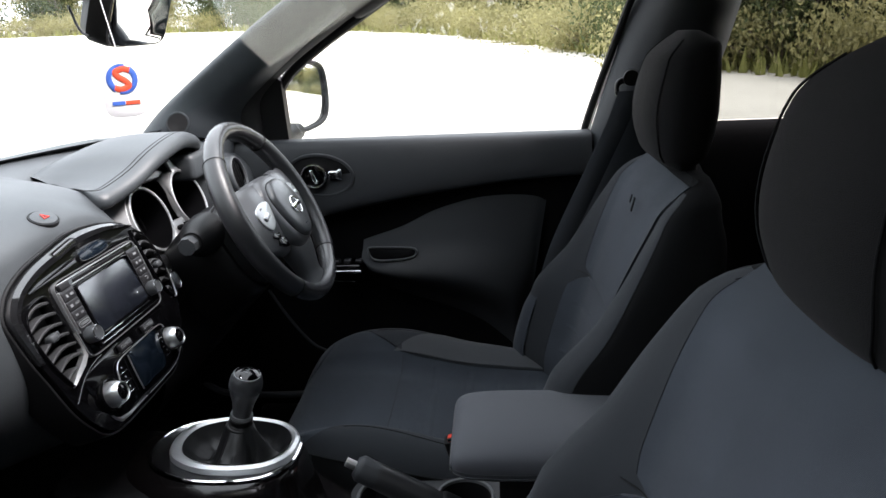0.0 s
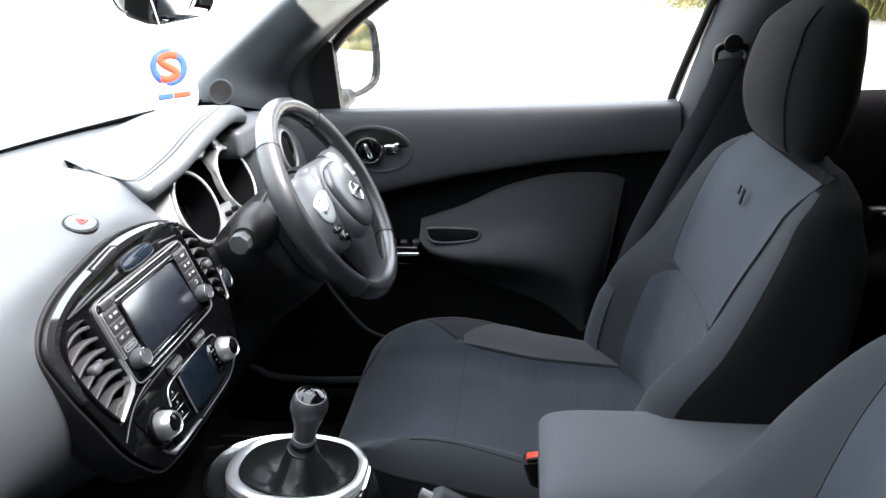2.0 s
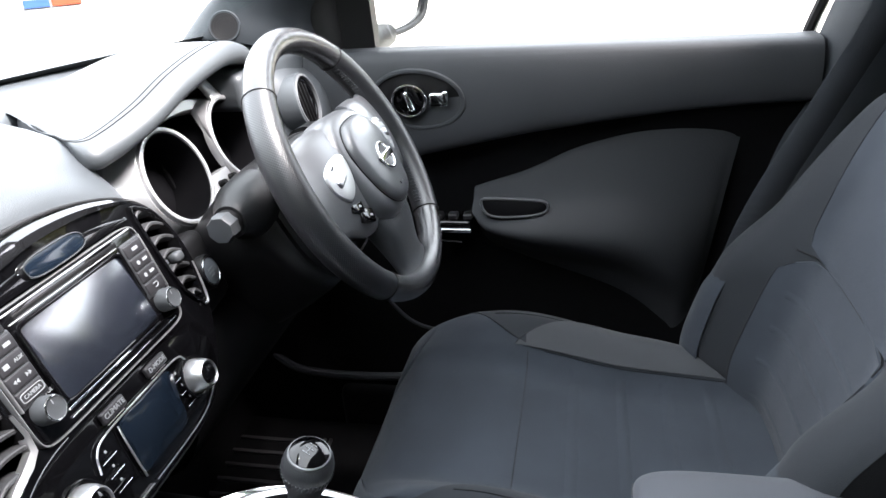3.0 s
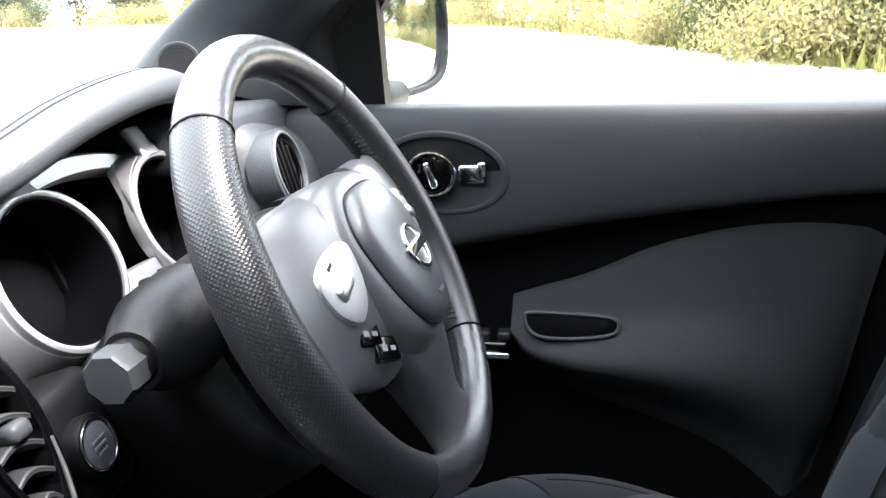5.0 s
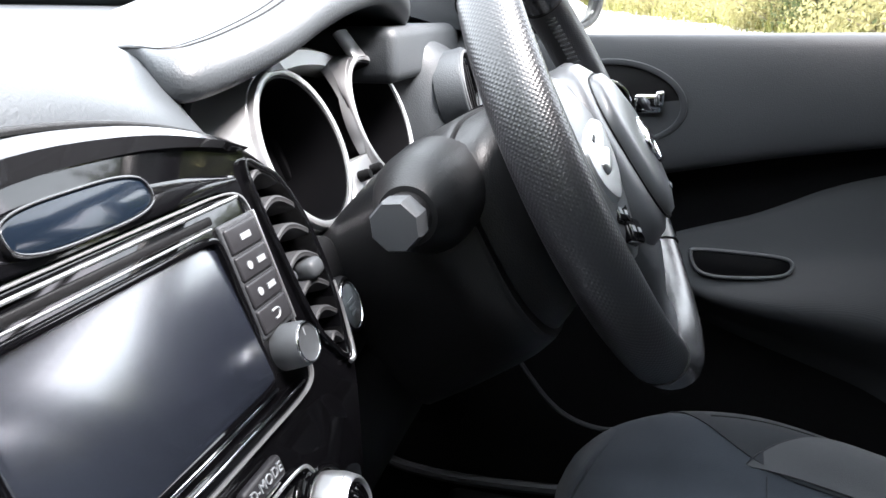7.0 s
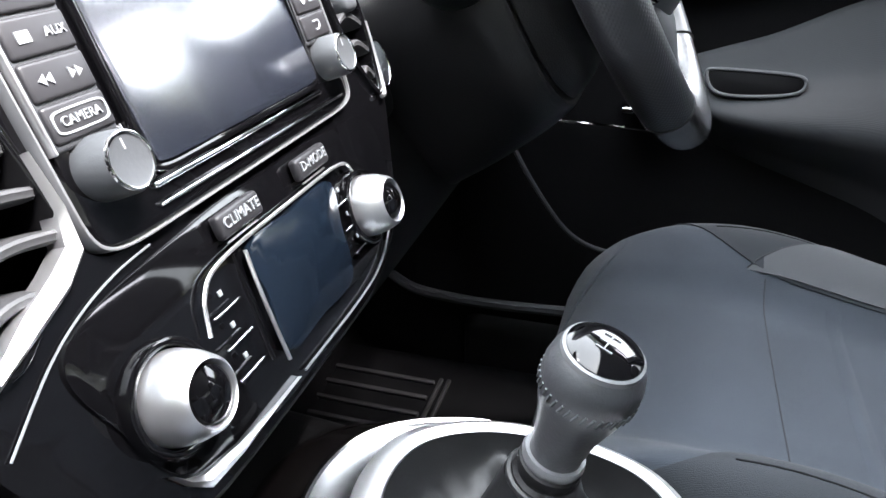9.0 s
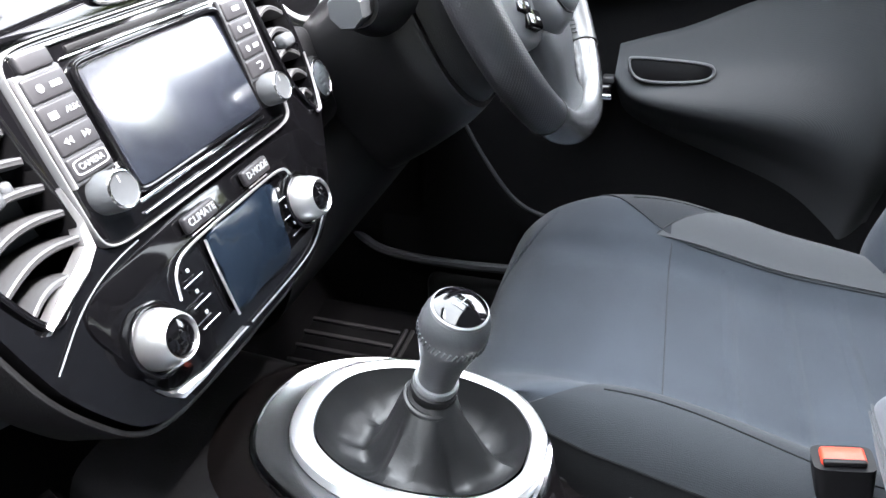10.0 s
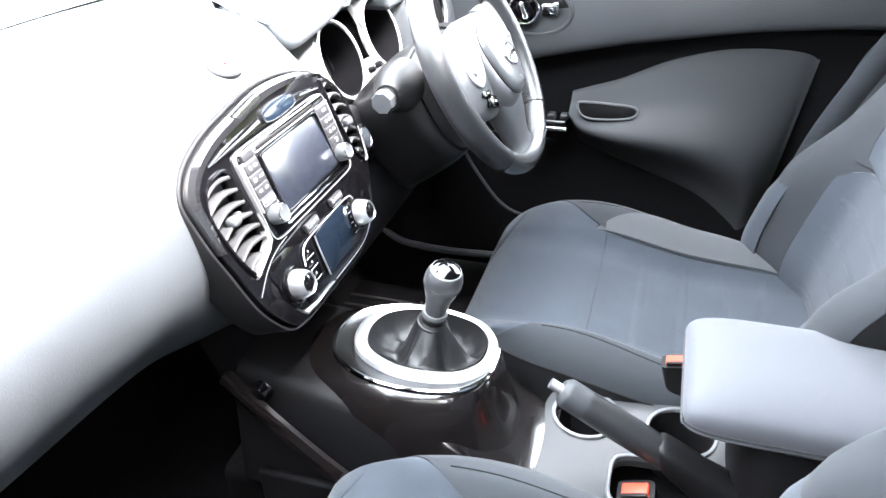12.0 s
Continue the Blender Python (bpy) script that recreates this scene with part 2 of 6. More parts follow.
def tube(path, r, ns=10, n=0, closed=False, cap=True, flat=1.0):
    p = spline(path, n, closed) if n else np.array(path, float)
    k = len(p)
    tan = np.roll(p, -1, 0) - np.roll(p, 1, 0) if closed else np.gradient(p, axis=0)
    tan /= np.linalg.norm(tan, axis=1)[:, None] + 1e-12
    up = np.array([0, 0, 1.0]) if abs(tan[0][2]) < 0.9 else np.array([0, 1.0, 0])
    rows = []
    for j in range(k):
        up = up - tan[j] * (up @ tan[j])
        up /= np.linalg.norm(up) + 1e-12
        side = np.cross(tan[j], up)
        rr = r(j / max(1, k - 1)) if callable(r) else r
        rows.append([p[j] + rr * (math.cos(x) * side + flat * math.sin(x) * up) for x in np.linspace(0, 2 * math.pi, ns, endpoint=False)])
    return sheet(rows, cu=True, cv=closed, cap=cap and not closed)


def lathe(prof, n=28):
    """Turned about z from (radius, height) pairs."""
    return sheet([[(r * math.cos(x), r * math.sin(x), z) for x in np.linspace(0, 2 * math.pi, n, endpoint=False)] for r, z in prof], cu=True,
                 cap=True)


def box(sx, sy, sz, bevel=0.004, seg=3, at=(0, 0, 0)):
    bm = bmesh.new()
    bmesh.ops.create_cube(bm, size=1.0)
    bmesh.ops.scale(bm, vec=(sx, sy, sz), verts=bm.verts)
    if bevel:
        bmesh.ops.bevel(bm, geom=bm.edges[:], offset=min(bevel, 0.49 * min(sx, sy, sz)), segments=seg, profile=0.5, affect="EDGES")
    bm.verts.index_update()
    geo = np.array([v.co for v in bm.verts]) + np.array(at), [tuple(v.index for v in f.verts) for f in bm.faces]
    bm.free()
    return geo


def oval(rx, ry, n=32, power=2.0, at=(0, 0)):
    out = []
    for x in np.linspace(0, 2 * math.pi, n, endpoint=False):
        c, s = math.cos(x), math.sin(x)
        out.append((at[0] + rx * math.copysign(abs(c) ** (2 / power), c), at[1] + ry * math.copysign(abs(s) ** (2 / power), s)))
    return np.array(out)


def inset(o, d):
    """A closed outline (counter-clockwise) moved inwards by d."""
    o = np.asarray(o, float)
    t = np.roll(o, -1, 0) - np.roll(o, 1, 0)
    t /= np.linalg.norm(t, axis=1)[:, None] + 1e-12
    return o + d * np.stack([-t[:, 1], t[:, 0]], 1)


def at_z(o, z):
    return np.column_stack([o, np.full(len(o), z)])


def plate(o, z0, z1, bevel=0.002):
    """A slab with the outline o from z0 up to z1, its upper edge rounded."""
    rows = [at_z(o, z0), at_z(o, z1 - bevel), at_z(inset(o, 0.3 * bevel), z1 - 0.3 * bevel), at_z(inset(o, bevel), z1)]
    return sheet(rows, cu=True, cap=True)


def band(outer, inner, z0, z1, bevel=0.002):
    """A ring between two outlines of as many points, from z0 up to z1."""
    b = bevel
    rows = [at_z(outer, z0), at_z(outer, z1 - b), at_z(inset(outer, 0.3 * b), z1 - 0.3 * b), at_z(inset(outer, b), z1),
            at_z(inset(inner, -b), z1), at_z(inset(inner, -0.3 * b), z1 - 0.3 * b), at_z(inner, z1 - b), at_z(inner, z0)]
    return sheet(rows, cu=True, cv=True)


def holed(outer, holes, z0, z1):
    """A slab with holes."""
    from mathutils.geometry import tessellate_polygon
    loops = [outer, *holes]
    flat = [[Vector((x, y, 0)) for x, y in o] for o in loops]
    pts = [p for o in loops for p in o]
    tris = tessellate_polygon(flat)
    k = len(pts)
    faces = [tuple(t) for t in tris] + [tuple(i + k for i in t[::-1]) for t in tris]
    s = 0
    for o in loops:
        n = len(o)
        faces += [(s + i, s + (i + 1) % n, k + s + (i + 1) % n, k + s + i) for i in range(n)]
        s += n
    return np.vstack([at_z(np.array(pts), z1), at_z(np.array(pts), z0)]), faces


def letters(text, size, depth=0.0004):
    """Letters in the built-in font, centred, lying in the x-y plane."""
    c = bpy.data.curves.new("letters", "FONT")
    c.body, c.size, c.extrude, c.align_x, c.align_y = text, size, depth, "CENTER", "CENTER"
    ob = bpy.data.objects.new("letters", c)
    me = bpy.data.meshes.new_from_object(ob)
    geo = np.array([v.co for v in me.vertices]), [tuple(f.vertices) for f in me.polygons]
    bpy.data.objects.remove(ob)
    bpy.data.meshes.remove(me)
    bpy.data.curves.remove(c)
    return geo


def mesh_of(name, geo, mat, angle=40):
    me = bpy.data.meshes.new(name)
    pts, faces = geo
    me.from_pydata([tuple(p) for p in pts], [], faces)
    bm = bmesh.new()
    bm.from_mesh(me)
    bmesh.ops.remove_doubles(bm, verts=bm.verts, dist=1e-6)
    bmesh.ops.recalc_face_normals(bm, faces=bm.faces)
    for f in bm.faces:
        f.smooth = True
    bm.to_mesh(me)
    bm.free()
    me.set_sharp_from_angle(angle=radians(angle))
    me.materials.append(mat)
    return me


def place_of(ob):
    m = ob.matrix_basis.copy()
    while ob.parent:
        ob = ob.parent
        m = ob.matrix_basis @ m
    return m


def thing(name, m, label, category, group="", kind=""):
    ob = new(name)
    ob.empty_display_size = 0.05
    ob.matrix_basis = m
    return tagged(ob, label, category, group, kind)


def part(name, geo, mat, parent, label="", world=False, angle=40):
    """One mesh under a thing or a part. world: the points are given in the place's own coordinates."""
    if world:
        geo = moved(geo, place_of(parent).inverted())
    ob = new(name, mesh_of(name, geo, mat, angle))
    ob.parent = parent
    return tagged(ob, label)


def single(name, geo, mat, label, category, group="", kind="", angle=40):
    """A thing of one mesh, with its origin at its base."""
    p = np.asarray(geo[0])
    base = Vector((*((p.min(0) + p.max(0)) / 2)[:2], p[:, 2].min()))
    ob = new(name, mesh_of(name, (p - np.array(base), geo[1]), mat, angle))
    ob.matrix_basis = Matrix.Translation(base)
    return tagged(ob, label, category, group, kind)


def axes(o, right, up):
    """A pose at o whose x goes right, y goes up and z faces out."""
    x, y = Vector(right).normalized(), Vector(up).normalized()
    z = x.cross(y)
    return Matrix.Translation(o) @ Matrix((x, y, z)).transposed().to_4x4()


# ---- the car's shell ----
shell = thing("car_body", pose(0, 0, 0.34), "car body shell with dark grey pillar trim and carpeted floor", "car body", kind="structure")


def wall_x(x0, x1, outline):
    """A slab between two x from an outline in (y, z)."""
    n = len(outline)
    pts = [(x0, y, z) for y, z in outline] + [(x1, y, z) for y, z in outline]
    faces = [tuple(range(n))[::-1], tuple(range(n, 2 * n))] + [(i, (i + 1) % n, n + (i + 1) % n, n + i) for i in range(n)]
    return np.array(pts), faces


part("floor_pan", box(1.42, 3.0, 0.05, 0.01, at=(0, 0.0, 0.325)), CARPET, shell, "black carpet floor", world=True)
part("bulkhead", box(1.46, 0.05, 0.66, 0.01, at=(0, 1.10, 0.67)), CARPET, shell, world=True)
part("scuttle", box(1.5, 0.25, 0.08, 0.02, at=(0, 1.10, 0.985)), BLACK, shell, world=True)
part("roof_lining", box(1.30, 1.75, 0.04, 0.015, at=(0, -0.62, 1.52)), LINING, shell, "fabric roof lining coloured dark to cut bounced light", world=True)
part("tailgate", box(1.40, 0.06, 0.75, 0.02, at=(0, -1.50, 0.72)), BLACK, shell, world=True)
part("tailgate_header", box(1.40, 0.06, 0.07, 0.02, at=(0, -1.48, 1.475)), BLACK, shell, world=True)
part("rear_window", box(1.22, 0.005, 0.36, 0.001, at=(0, -1.50, 1.265)), TINTED, shell, "tinted rear window", world=True)
for side in (1, -1):
    part("sill", box(0.10, 1.9, 0.16, 0.02, at=(side * 0.70, -0.25, 0.38)), BLACK, shell, world=True)
    part("footwell_side", box(0.04, 0.40, 0.75, 0.015, at=(side * 0.70, 0.90, 0.70)), CARPET, shell, world=True)
    pillar = loft([[(side * 0.70, 0.90, 1.10), (side * 0.610, 0.84, 1.125), (side * 0.585, 0.76, 1.130), (side * 0.635, 0.665, 1.10), (side * 0.74, 0.645, 1.09), (side * 0.75, 0.90, 1.09)],
                   [(side * 0.69, 0.80, 1.19), (side * 0.625, 0.765, 1.20), (side * 0.605, 0.71, 1.215), (side * 0.632, 0.645, 1.185), (side * 0.72, 0.635, 1.18), (side * 0.73, 0.80, 1.18)],
                   [(side * 0.655, 0.55, 1.36), (side * 0.61, 0.53, 1.365), (side * 0.59, 0.475, 1.375), (side * 0.605, 0.41, 1.36), (side * 0.68, 0.41, 1.35), (side * 0.69, 0.55, 1.35)],
                   [(side * 0.60, 0.27, 1.52), (side * 0.555, 0.25, 1.52), (side * 0.54, 0.20, 1.52), (side * 0.55, 0.13, 1.51), (side * 0.62, 0.13, 1.51), (side * 0.63, 0.27, 1.51)]], 30, 30, cu=True, cap=True)
    pillar = moved(pillar, pose(side * 0.020, 0.017, 0.002))
    p = part("a_pillar_trim", pillar, PILLAR, shell, "grey plastic pillar trim with a small tweeter", world=True)
    if side > 0:
        m = axes((0.606, 0.768, 1.151), (0.42, -0.90, 0.0), (0.25, 0.05, 0.96))
        part("tweeter_rim", moved(lathe([(0.0, 0.0), (0.0235, 0.0), (0.0235, 0.003), (0.022, 0.0045), (0.020, 0.004), (0.0, 0.004)], 28), m), PILLAR, p, world=True)
        mesh_rows = [moved(tube(at_z(oval(r, r, 28), 0.0046), 0.0007, 5, closed=True), m) for r in (0.004, 0.008, 0.012, 0.016, 0.019)]
        part("tweeter_grille", join(moved(lathe([(0, 0), (0.0195, 0), (0.0195, 0.005), (0, 0.0052)], 28), m), *mesh_rows), BLACK, p, "black ridged tweeter grille", world=True)
    part("b_pillar_trim", loft([[(side * 0.72, -0.10 + dy, z), (side * 0.66, -0.105 + dy, z), (side * (0.635 - dz), -0.16 + dy, z), (side * (0.64 - dz), -0.24 + dy, z), (side * 0.67, -0.29 + dy, z), (side * 0.72, -0.29 + dy, z)]
                                for z, dy, dz in ((0.42, 0.17, 0.0), (0.60, 0.13, 0.0), (0.85, 0.06, 0.0), (1.09, 0.0, 0.0), (1.25, -0.05, 0.02), (1.38, -0.085, 0.06), (1.52, -0.12, 0.10))], 30, 26, cu=True, cap=True),
         PILLAR, shell, "dark grey pillar trim", world=True)
    if side > 0:
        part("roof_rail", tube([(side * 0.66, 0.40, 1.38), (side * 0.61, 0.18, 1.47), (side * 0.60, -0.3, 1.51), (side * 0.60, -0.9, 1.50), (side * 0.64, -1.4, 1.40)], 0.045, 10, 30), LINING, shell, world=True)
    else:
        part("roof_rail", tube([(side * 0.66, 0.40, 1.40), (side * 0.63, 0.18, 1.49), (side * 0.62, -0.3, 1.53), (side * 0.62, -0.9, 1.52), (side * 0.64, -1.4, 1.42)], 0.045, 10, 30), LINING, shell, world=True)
    part("rear_quarter", wall_x(side * 0.60, side * 0.72, [(-1.02, 0.34), (-1.50, 0.34), (-1.50, 1.46), (-1.20, 1.50), (-0.98, 1.12)]), BLACK, shell, world=True)
part("pillar_edge", tube([(0.755, -0.085, 1.05), (0.745, -0.095, 1.12), (0.715, -0.155, 1.30), (0.665, -0.205, 1.46)], 0.007, 8, 20), PAINT, shell, "white painted door frame edge", world=True)
part("pillar_seal", tube([(0.735, -0.072, 1.05), (0.725, -0.085, 1.12), (0.695, -0.143, 1.30), (0.645, -0.193, 1.46)], 0.008, 8, 20), RUBBER, shell, world=True)

# rear door trim on the far side
rear_door = thing("rear_door", pose(0.69, -0.6, 0.40), "closed rear door with black trim and tinted window", "car door")
part("panel", loft([[(x, y, z) for y in (-0.27, -0.55, -0.80, -1.03)] for x, z in ((0.70, 0.40), (0.66, 0.55), (0.645, 0.75), (0.665, 0.82), (0.665, 0.98), (0.672, 1.07), (0.690, 1.098), (0.73, 1.100), (0.765, 1.085), (0.775, 1.04), (0.78, 0.90), (0.78, 0.40))], 12, 40), DARK, rear_door, world=True)
part("pane", wall_x(0.735, 0.739, [(-0.24, 1.10), (-1.05, 1.10), (-0.95, 1.42), (-0.33, 1.46)]), TINTED, rear_door, "dark privacy glass", world=True)
h = part("door_handle", moved(box(0.02, 0.07, 0.03, 0.008), pose(0.655, -0.47, 0.88)), BLACK, rear_door, world=True)
part("lever", moved(box(0.008, 0.024, 0.008, 0.003), pose(0.644, -0.47, 0.883)), TRIM, h, "dark grey lever", world=True)

# the unseen near side: doors added closed, front window down, panels raised against side light
for name, y0, y1, pane in (("passenger_door", -0.10, 0.80, False), ("rear_door", -0.27, -1.03, True)):
    d = thing(name, pose(-0.72, (y0 + y1) / 2, 0.42), "unseen closed passenger door, its panel raised to block side light" if not pane else "closed rear door with black trim and tinted window", "car door")
    part("panel", box(0.10, abs(y1 - y0), 0.78, 0.03, at=(-0.73, (y0 + y1) / 2, 0.80)), DARK, d, world=True)
    part("window_header", box(0.06, abs(y1 - y0) * 0.86, 0.09, 0.02, at=(-0.70, (y0 + y1) / 2 - 0.04, 1.455)), BLACK, d, world=True)
    if not pane:
        # Added frame: narrows the opening so less light reaches the passenger seat.
        part("window_frame", box(0.06, 0.12, 0.30, 0.02, at=(-0.70, -0.06, 1.32)), BLACK, d, "unseen broad frame added to block side light", world=True)
    if pane:
        part("pane", wall_x(-0.739, -0.735, [(-0.24, 1.08), (-1.05, 1.08), (-0.95, 1.42), (-0.33, 1.46)]), TINTED, d, "dark privacy glass", world=True)

# windscreen, from the scuttle up to the roof's front edge
def on_screen(x, s):
    """A point of the windscreen: s from 0 (foot) to 1 (top)."""
    bow = 0.16 * (x / 0.62) ** 2
    return (x * (1 - 0.10 * s), 0.995 - bow - 0.745 * s, 1.124 + 0.396 * s)


rows = [[on_screen(x, s) for x in np.linspace(-0.66, 0.66, 25)] for s in np.linspace(0, 1, 9)]
back_rows = [[(x, y + 0.002, z + 0.004) for x, y, z in r] for r in rows]
screen = thing("windscreen", pose(0, 1.0, 1.11), "clear bonded windscreen with a black lower edge band", "windscreen", kind="structure")
g = sheet(rows)
g2 = sheet(back_rows)
part("pane", join(g, g2), PANE, screen, "clear glass", world=True).visible_shadow = False
part("edge_band", sheet([[tuple(np.array(on_screen(x, s)) - (0, 0.003, 0.002)) for x in np.linspace(-0.66, 0.66, 40)] for s in np.linspace(0, 0.042, 4)]), FRIT, screen, "black dotted edge band", world=True)

# ---- dashboard ----
dash = thing("dashboard", pose(0, 0.8, 0.75), "dark grey grained soft-plastic dashboard", "dashboard")
SECTIONS = {
    -0.68: [(0.84, 0.75), (0.76, 0.77), (0.70, 0.85), (0.665, 0.95), (0.675, 1.04), (0.72, 1.10), (0.77, 1.125), (0.81, 1.135)],
    -0.50: [(0.88, 0.82), (0.79, 0.826), (0.712, 0.876), (0.652, 0.955), (0.640, 1.04), (0.69, 1.10), (0.79, 1.128), (0.91, 1.137)],
    -0.34: [(0.88, 0.82), (0.785, 0.826), (0.705, 0.876), (0.643, 0.955), (0.632, 1.04), (0.68, 1.10), (0.80, 1.128), (0.96, 1.137)],
    -0.20: [(0.87, 0.82), (0.77, 0.826), (0.690, 0.876), (0.640, 0.955), (0.645, 1.05), (0.685, 1.105), (0.80, 1.130), (0.98, 1.137)],
}
SECTIONS.update({
    -0.10: [(0.84, 0.80), (0.73, 0.815), (0.665, 0.866), (0.640, 0.955), (0.655, 1.05), (0.681, 1.106), (0.80, 1.131), (0.985, 1.137)],
    0.05: [(0.80, 0.76), (0.68, 0.79), (0.630, 0.85), (0.638, 0.95), (0.658, 1.05), (0.684, 1.106), (0.80, 1.131), (0.985, 1.137)],
    0.16: [(0.80, 0.74), (0.69, 0.77), (0.645, 0.85), (0.648, 0.95), (0.667, 1.025), (0.694, 1.068), (0.762, 1.113), (0.98, 1.137)],
    0.20: [(0.80, 0.73), (0.72, 0.76), (0.700, 0.85), (0.712, 0.95), (0.726, 1.030), (0.742, 1.066), (0.785, 1.108), (0.98, 1.137)],
})
SECTIONS.update({
    0.236: [(0.84, 0.72), (0.75, 0.75), (0.73, 0.85), (0.765, 0.95), (0.82, 1.02), (0.85, 1.075), (0.875, 1.115), (0.97, 1.137)],
    0.36: [(0.84, 0.72), (0.75, 0.75), (0.73, 0.85), (0.765, 0.95), (0.82, 1.02), (0.85, 1.075), (0.875, 1.118), (0.95, 1.137)],
    0.495: [(0.82, 0.72), (0.73, 0.75), (0.70, 0.85), (0.735, 0.95), (0.79, 1.02), (0.82, 1.075), (0.85, 1.118), (0.915, 1.137)],
    0.535: [(0.80, 0.72), (0.70, 0.75), (0.655, 0.85), (0.650, 0.95), (0.665, 1.05), (0.700, 1.100), (0.80, 1.122), (0.88, 1.135)],
    0.68: [(0.80, 0.72), (0.70, 0.75), (0.650, 0.85), (0.630, 0.95), (0.645, 1.04), (0.70, 1.085), (0.76, 1.10), (0.80, 1.115)],
})
part("body", loft([[(x, y, z) for y, z in sec] for x, sec in SECTIONS.items()], 60, 90), DASH, dash, world=True)
part("corner_fill", box(0.30, 0.34, 0.05, 0.01, at=(0.600, 0.850, 1.084)), DASH, dash, world=True)
part("corner_fill", box(0.30, 0.34, 0.05, 0.01, at=(-0.600, 0.850, 1.084)), DASH, dash, world=True)
haz = axes((-0.004, 0.683, 1.1085), (1, 0, 0), (0, 0.90, 0.43))
hz = part("hazard_button", moved(plate(oval(0.020, 0.0150, 30), -0.008, 0.003, 0.002), haz), DASH, dash, "round button with a red triangle", world=True)
part("button_gap", moved(band(oval(0.0222, 0.0172, 30), oval(0.0202, 0.0152, 30), -0.006, 0.0015, 0.0006), haz), BLACK, hz, world=True)
part("triangle", moved(band(np.array([(-0.006, -0.004), (0.006, -0.004), (0.0, 0.006)]), np.array([(-0.0035, -0.0025), (0.0035, -0.0025), (0.0, 0.0032)]), 0.003, 0.0046, 0.0002), haz), REDPRINT, hz, world=True)

# padded hood over the dials
HOOD = [
    # lip x, y, z, then the point behind it where the pad meets the dash
    (0.262, 0.862, 1.100, 0.300, 0.880), (0.236, 0.818, 1.101, 0.292, 0.876), (0.204, 0.772, 1.099, 0.284, 0.872), (0.178, 0.737, 1.101, 0.276, 0.868), (0.163, 0.716, 1.102, 0.270, 0.866), (0.162, 0.703, 1.101, 0.266, 0.866),
    (0.170, 0.694, 1.101, 0.264, 0.868), (0.186, 0.690, 1.103, 0.264, 0.872), (0.212, 0.685, 1.108, 0.268, 0.878), (0.252, 0.677, 1.119, 0.280, 0.888), (0.305, 0.670, 1.137, 0.312, 0.90), (0.37, 0.668, 1.149, 0.37, 0.90),
    (0.43, 0.670, 1.152, 0.43, 0.88), (0.495, 0.680, 1.140, 0.495, 0.85), (0.535, 0.70, 1.122, 0.535, 0.83), (0.552, 0.735, 1.102, 0.552, 0.82)]
hood_rows, seam_rows = [], {0.020: [], 0.028: []}
for x, y, z, bx, by in HOOD:
    run = math.hypot(bx - x, by - y)
    ux, uy = (bx - x) / run, (by - y) / run
    k = min(1.0, run / 0.15)
    h = max(0.8, k)
    prof = ((run, 1.112 - z), (0.5 * run + 0.03 * k, -0.001 * k), (0.035 * k, 0.004 * h), (0.010 * k, 0.001 * h), (0, -0.011 * h), (0.008 * k, -0.024 * h), (0.045 * k, -0.024 * h), (run - 0.02 * k, -0.022 * h))
    hood_rows.append([(x + ux * d, y + uy * d, z + dz) for d, dz in prof])
    for d in seam_rows:
        seam_rows[d].append((x + ux * d * k, y + uy * d * k, z + 0.0036 * k))
hood = part("instrument_hood", loft(hood_rows, 40, 90), DASH, dash, "padded grey hood with a stitched lip", world=True)
for d in seam_rows:
    part("stitch_line", tube(seam_rows[d], 0.0011, 6, 90), BLACK, hood, world=True)

# round vent by the driver's door
rv = axes((0.572, 0.642, 1.043), (1, 0.06, 0), (0, 0.25, 0.97)) @ Matrix.Scale(0.88, 4)
vent = part("round_vent", moved(band(oval(0.050, 0.050, 40), oval(0.043, 0.043, 40), -0.03, 0.004, 0.003), rv), DASH, dash, "round vent with a satin ring", world=True)
part("vent_ring", moved(band(oval(0.0465, 0.0465, 40), oval(0.0425, 0.0425, 40), -0.01, 0.0062, 0.0015), rv), GREYSILVER, vent, "satin grey ring", world=True)
part("vent_drum", moved(band(oval(0.042, 0.042, 32), oval(0.034, 0.034, 32), -0.03, 0.002, 0.002), rv), GLOSSY, vent, world=True)
part("vent_throat", moved(lathe([(0, -0.025), (0.04, -0.025), (0.04, -0.022), (0, -0.022)], 28), rv), BLACK, vent, world=True)
for dx in (-0.02, -0.007, 0.007, 0.02):
    part("slat", moved(box(0.003, 2 * math.sqrt(0.034**2 - dx**2), 0.014, 0.001, at=(dx, 0, -0.006)), rv), BLACK, vent, world=True)

start = axes((0.207, 0.634, 0.948), (1, 0.10, 0), (0, 0.30, 0.95))
part("button_panel", moved(box(0.075, 0.085, 0.05, 0.012, 3, at=(0.004, 0.0, -0.030)), start), BLACK, dash, "black panel by the column", world=True)
st = part("start_button", moved(lathe([(0, -0.01), (0.019, -0.01), (0.0195, 0.002), (0.018, 0.005), (0.0155, 0.005), (0.015, 0.002), (0, 0.002)], 32), start), BLACK, dash, "round engine start button", world=True)
part("button_ring", moved(band(oval(0.0165, 0.0165, 32), oval(0.0145, 0.0145, 32), 0.001, 0.0062, 0.0008), start), CHROME, st, "thin chrome ring", world=True)
part("button_face", moved(lathe([(0, 0.001), (0.0143, 0.001), (0.0143, 0.0045), (0.013, 0.0055), (0, 0.0055)], 32), start), LIGHTKEY, st, world=True)
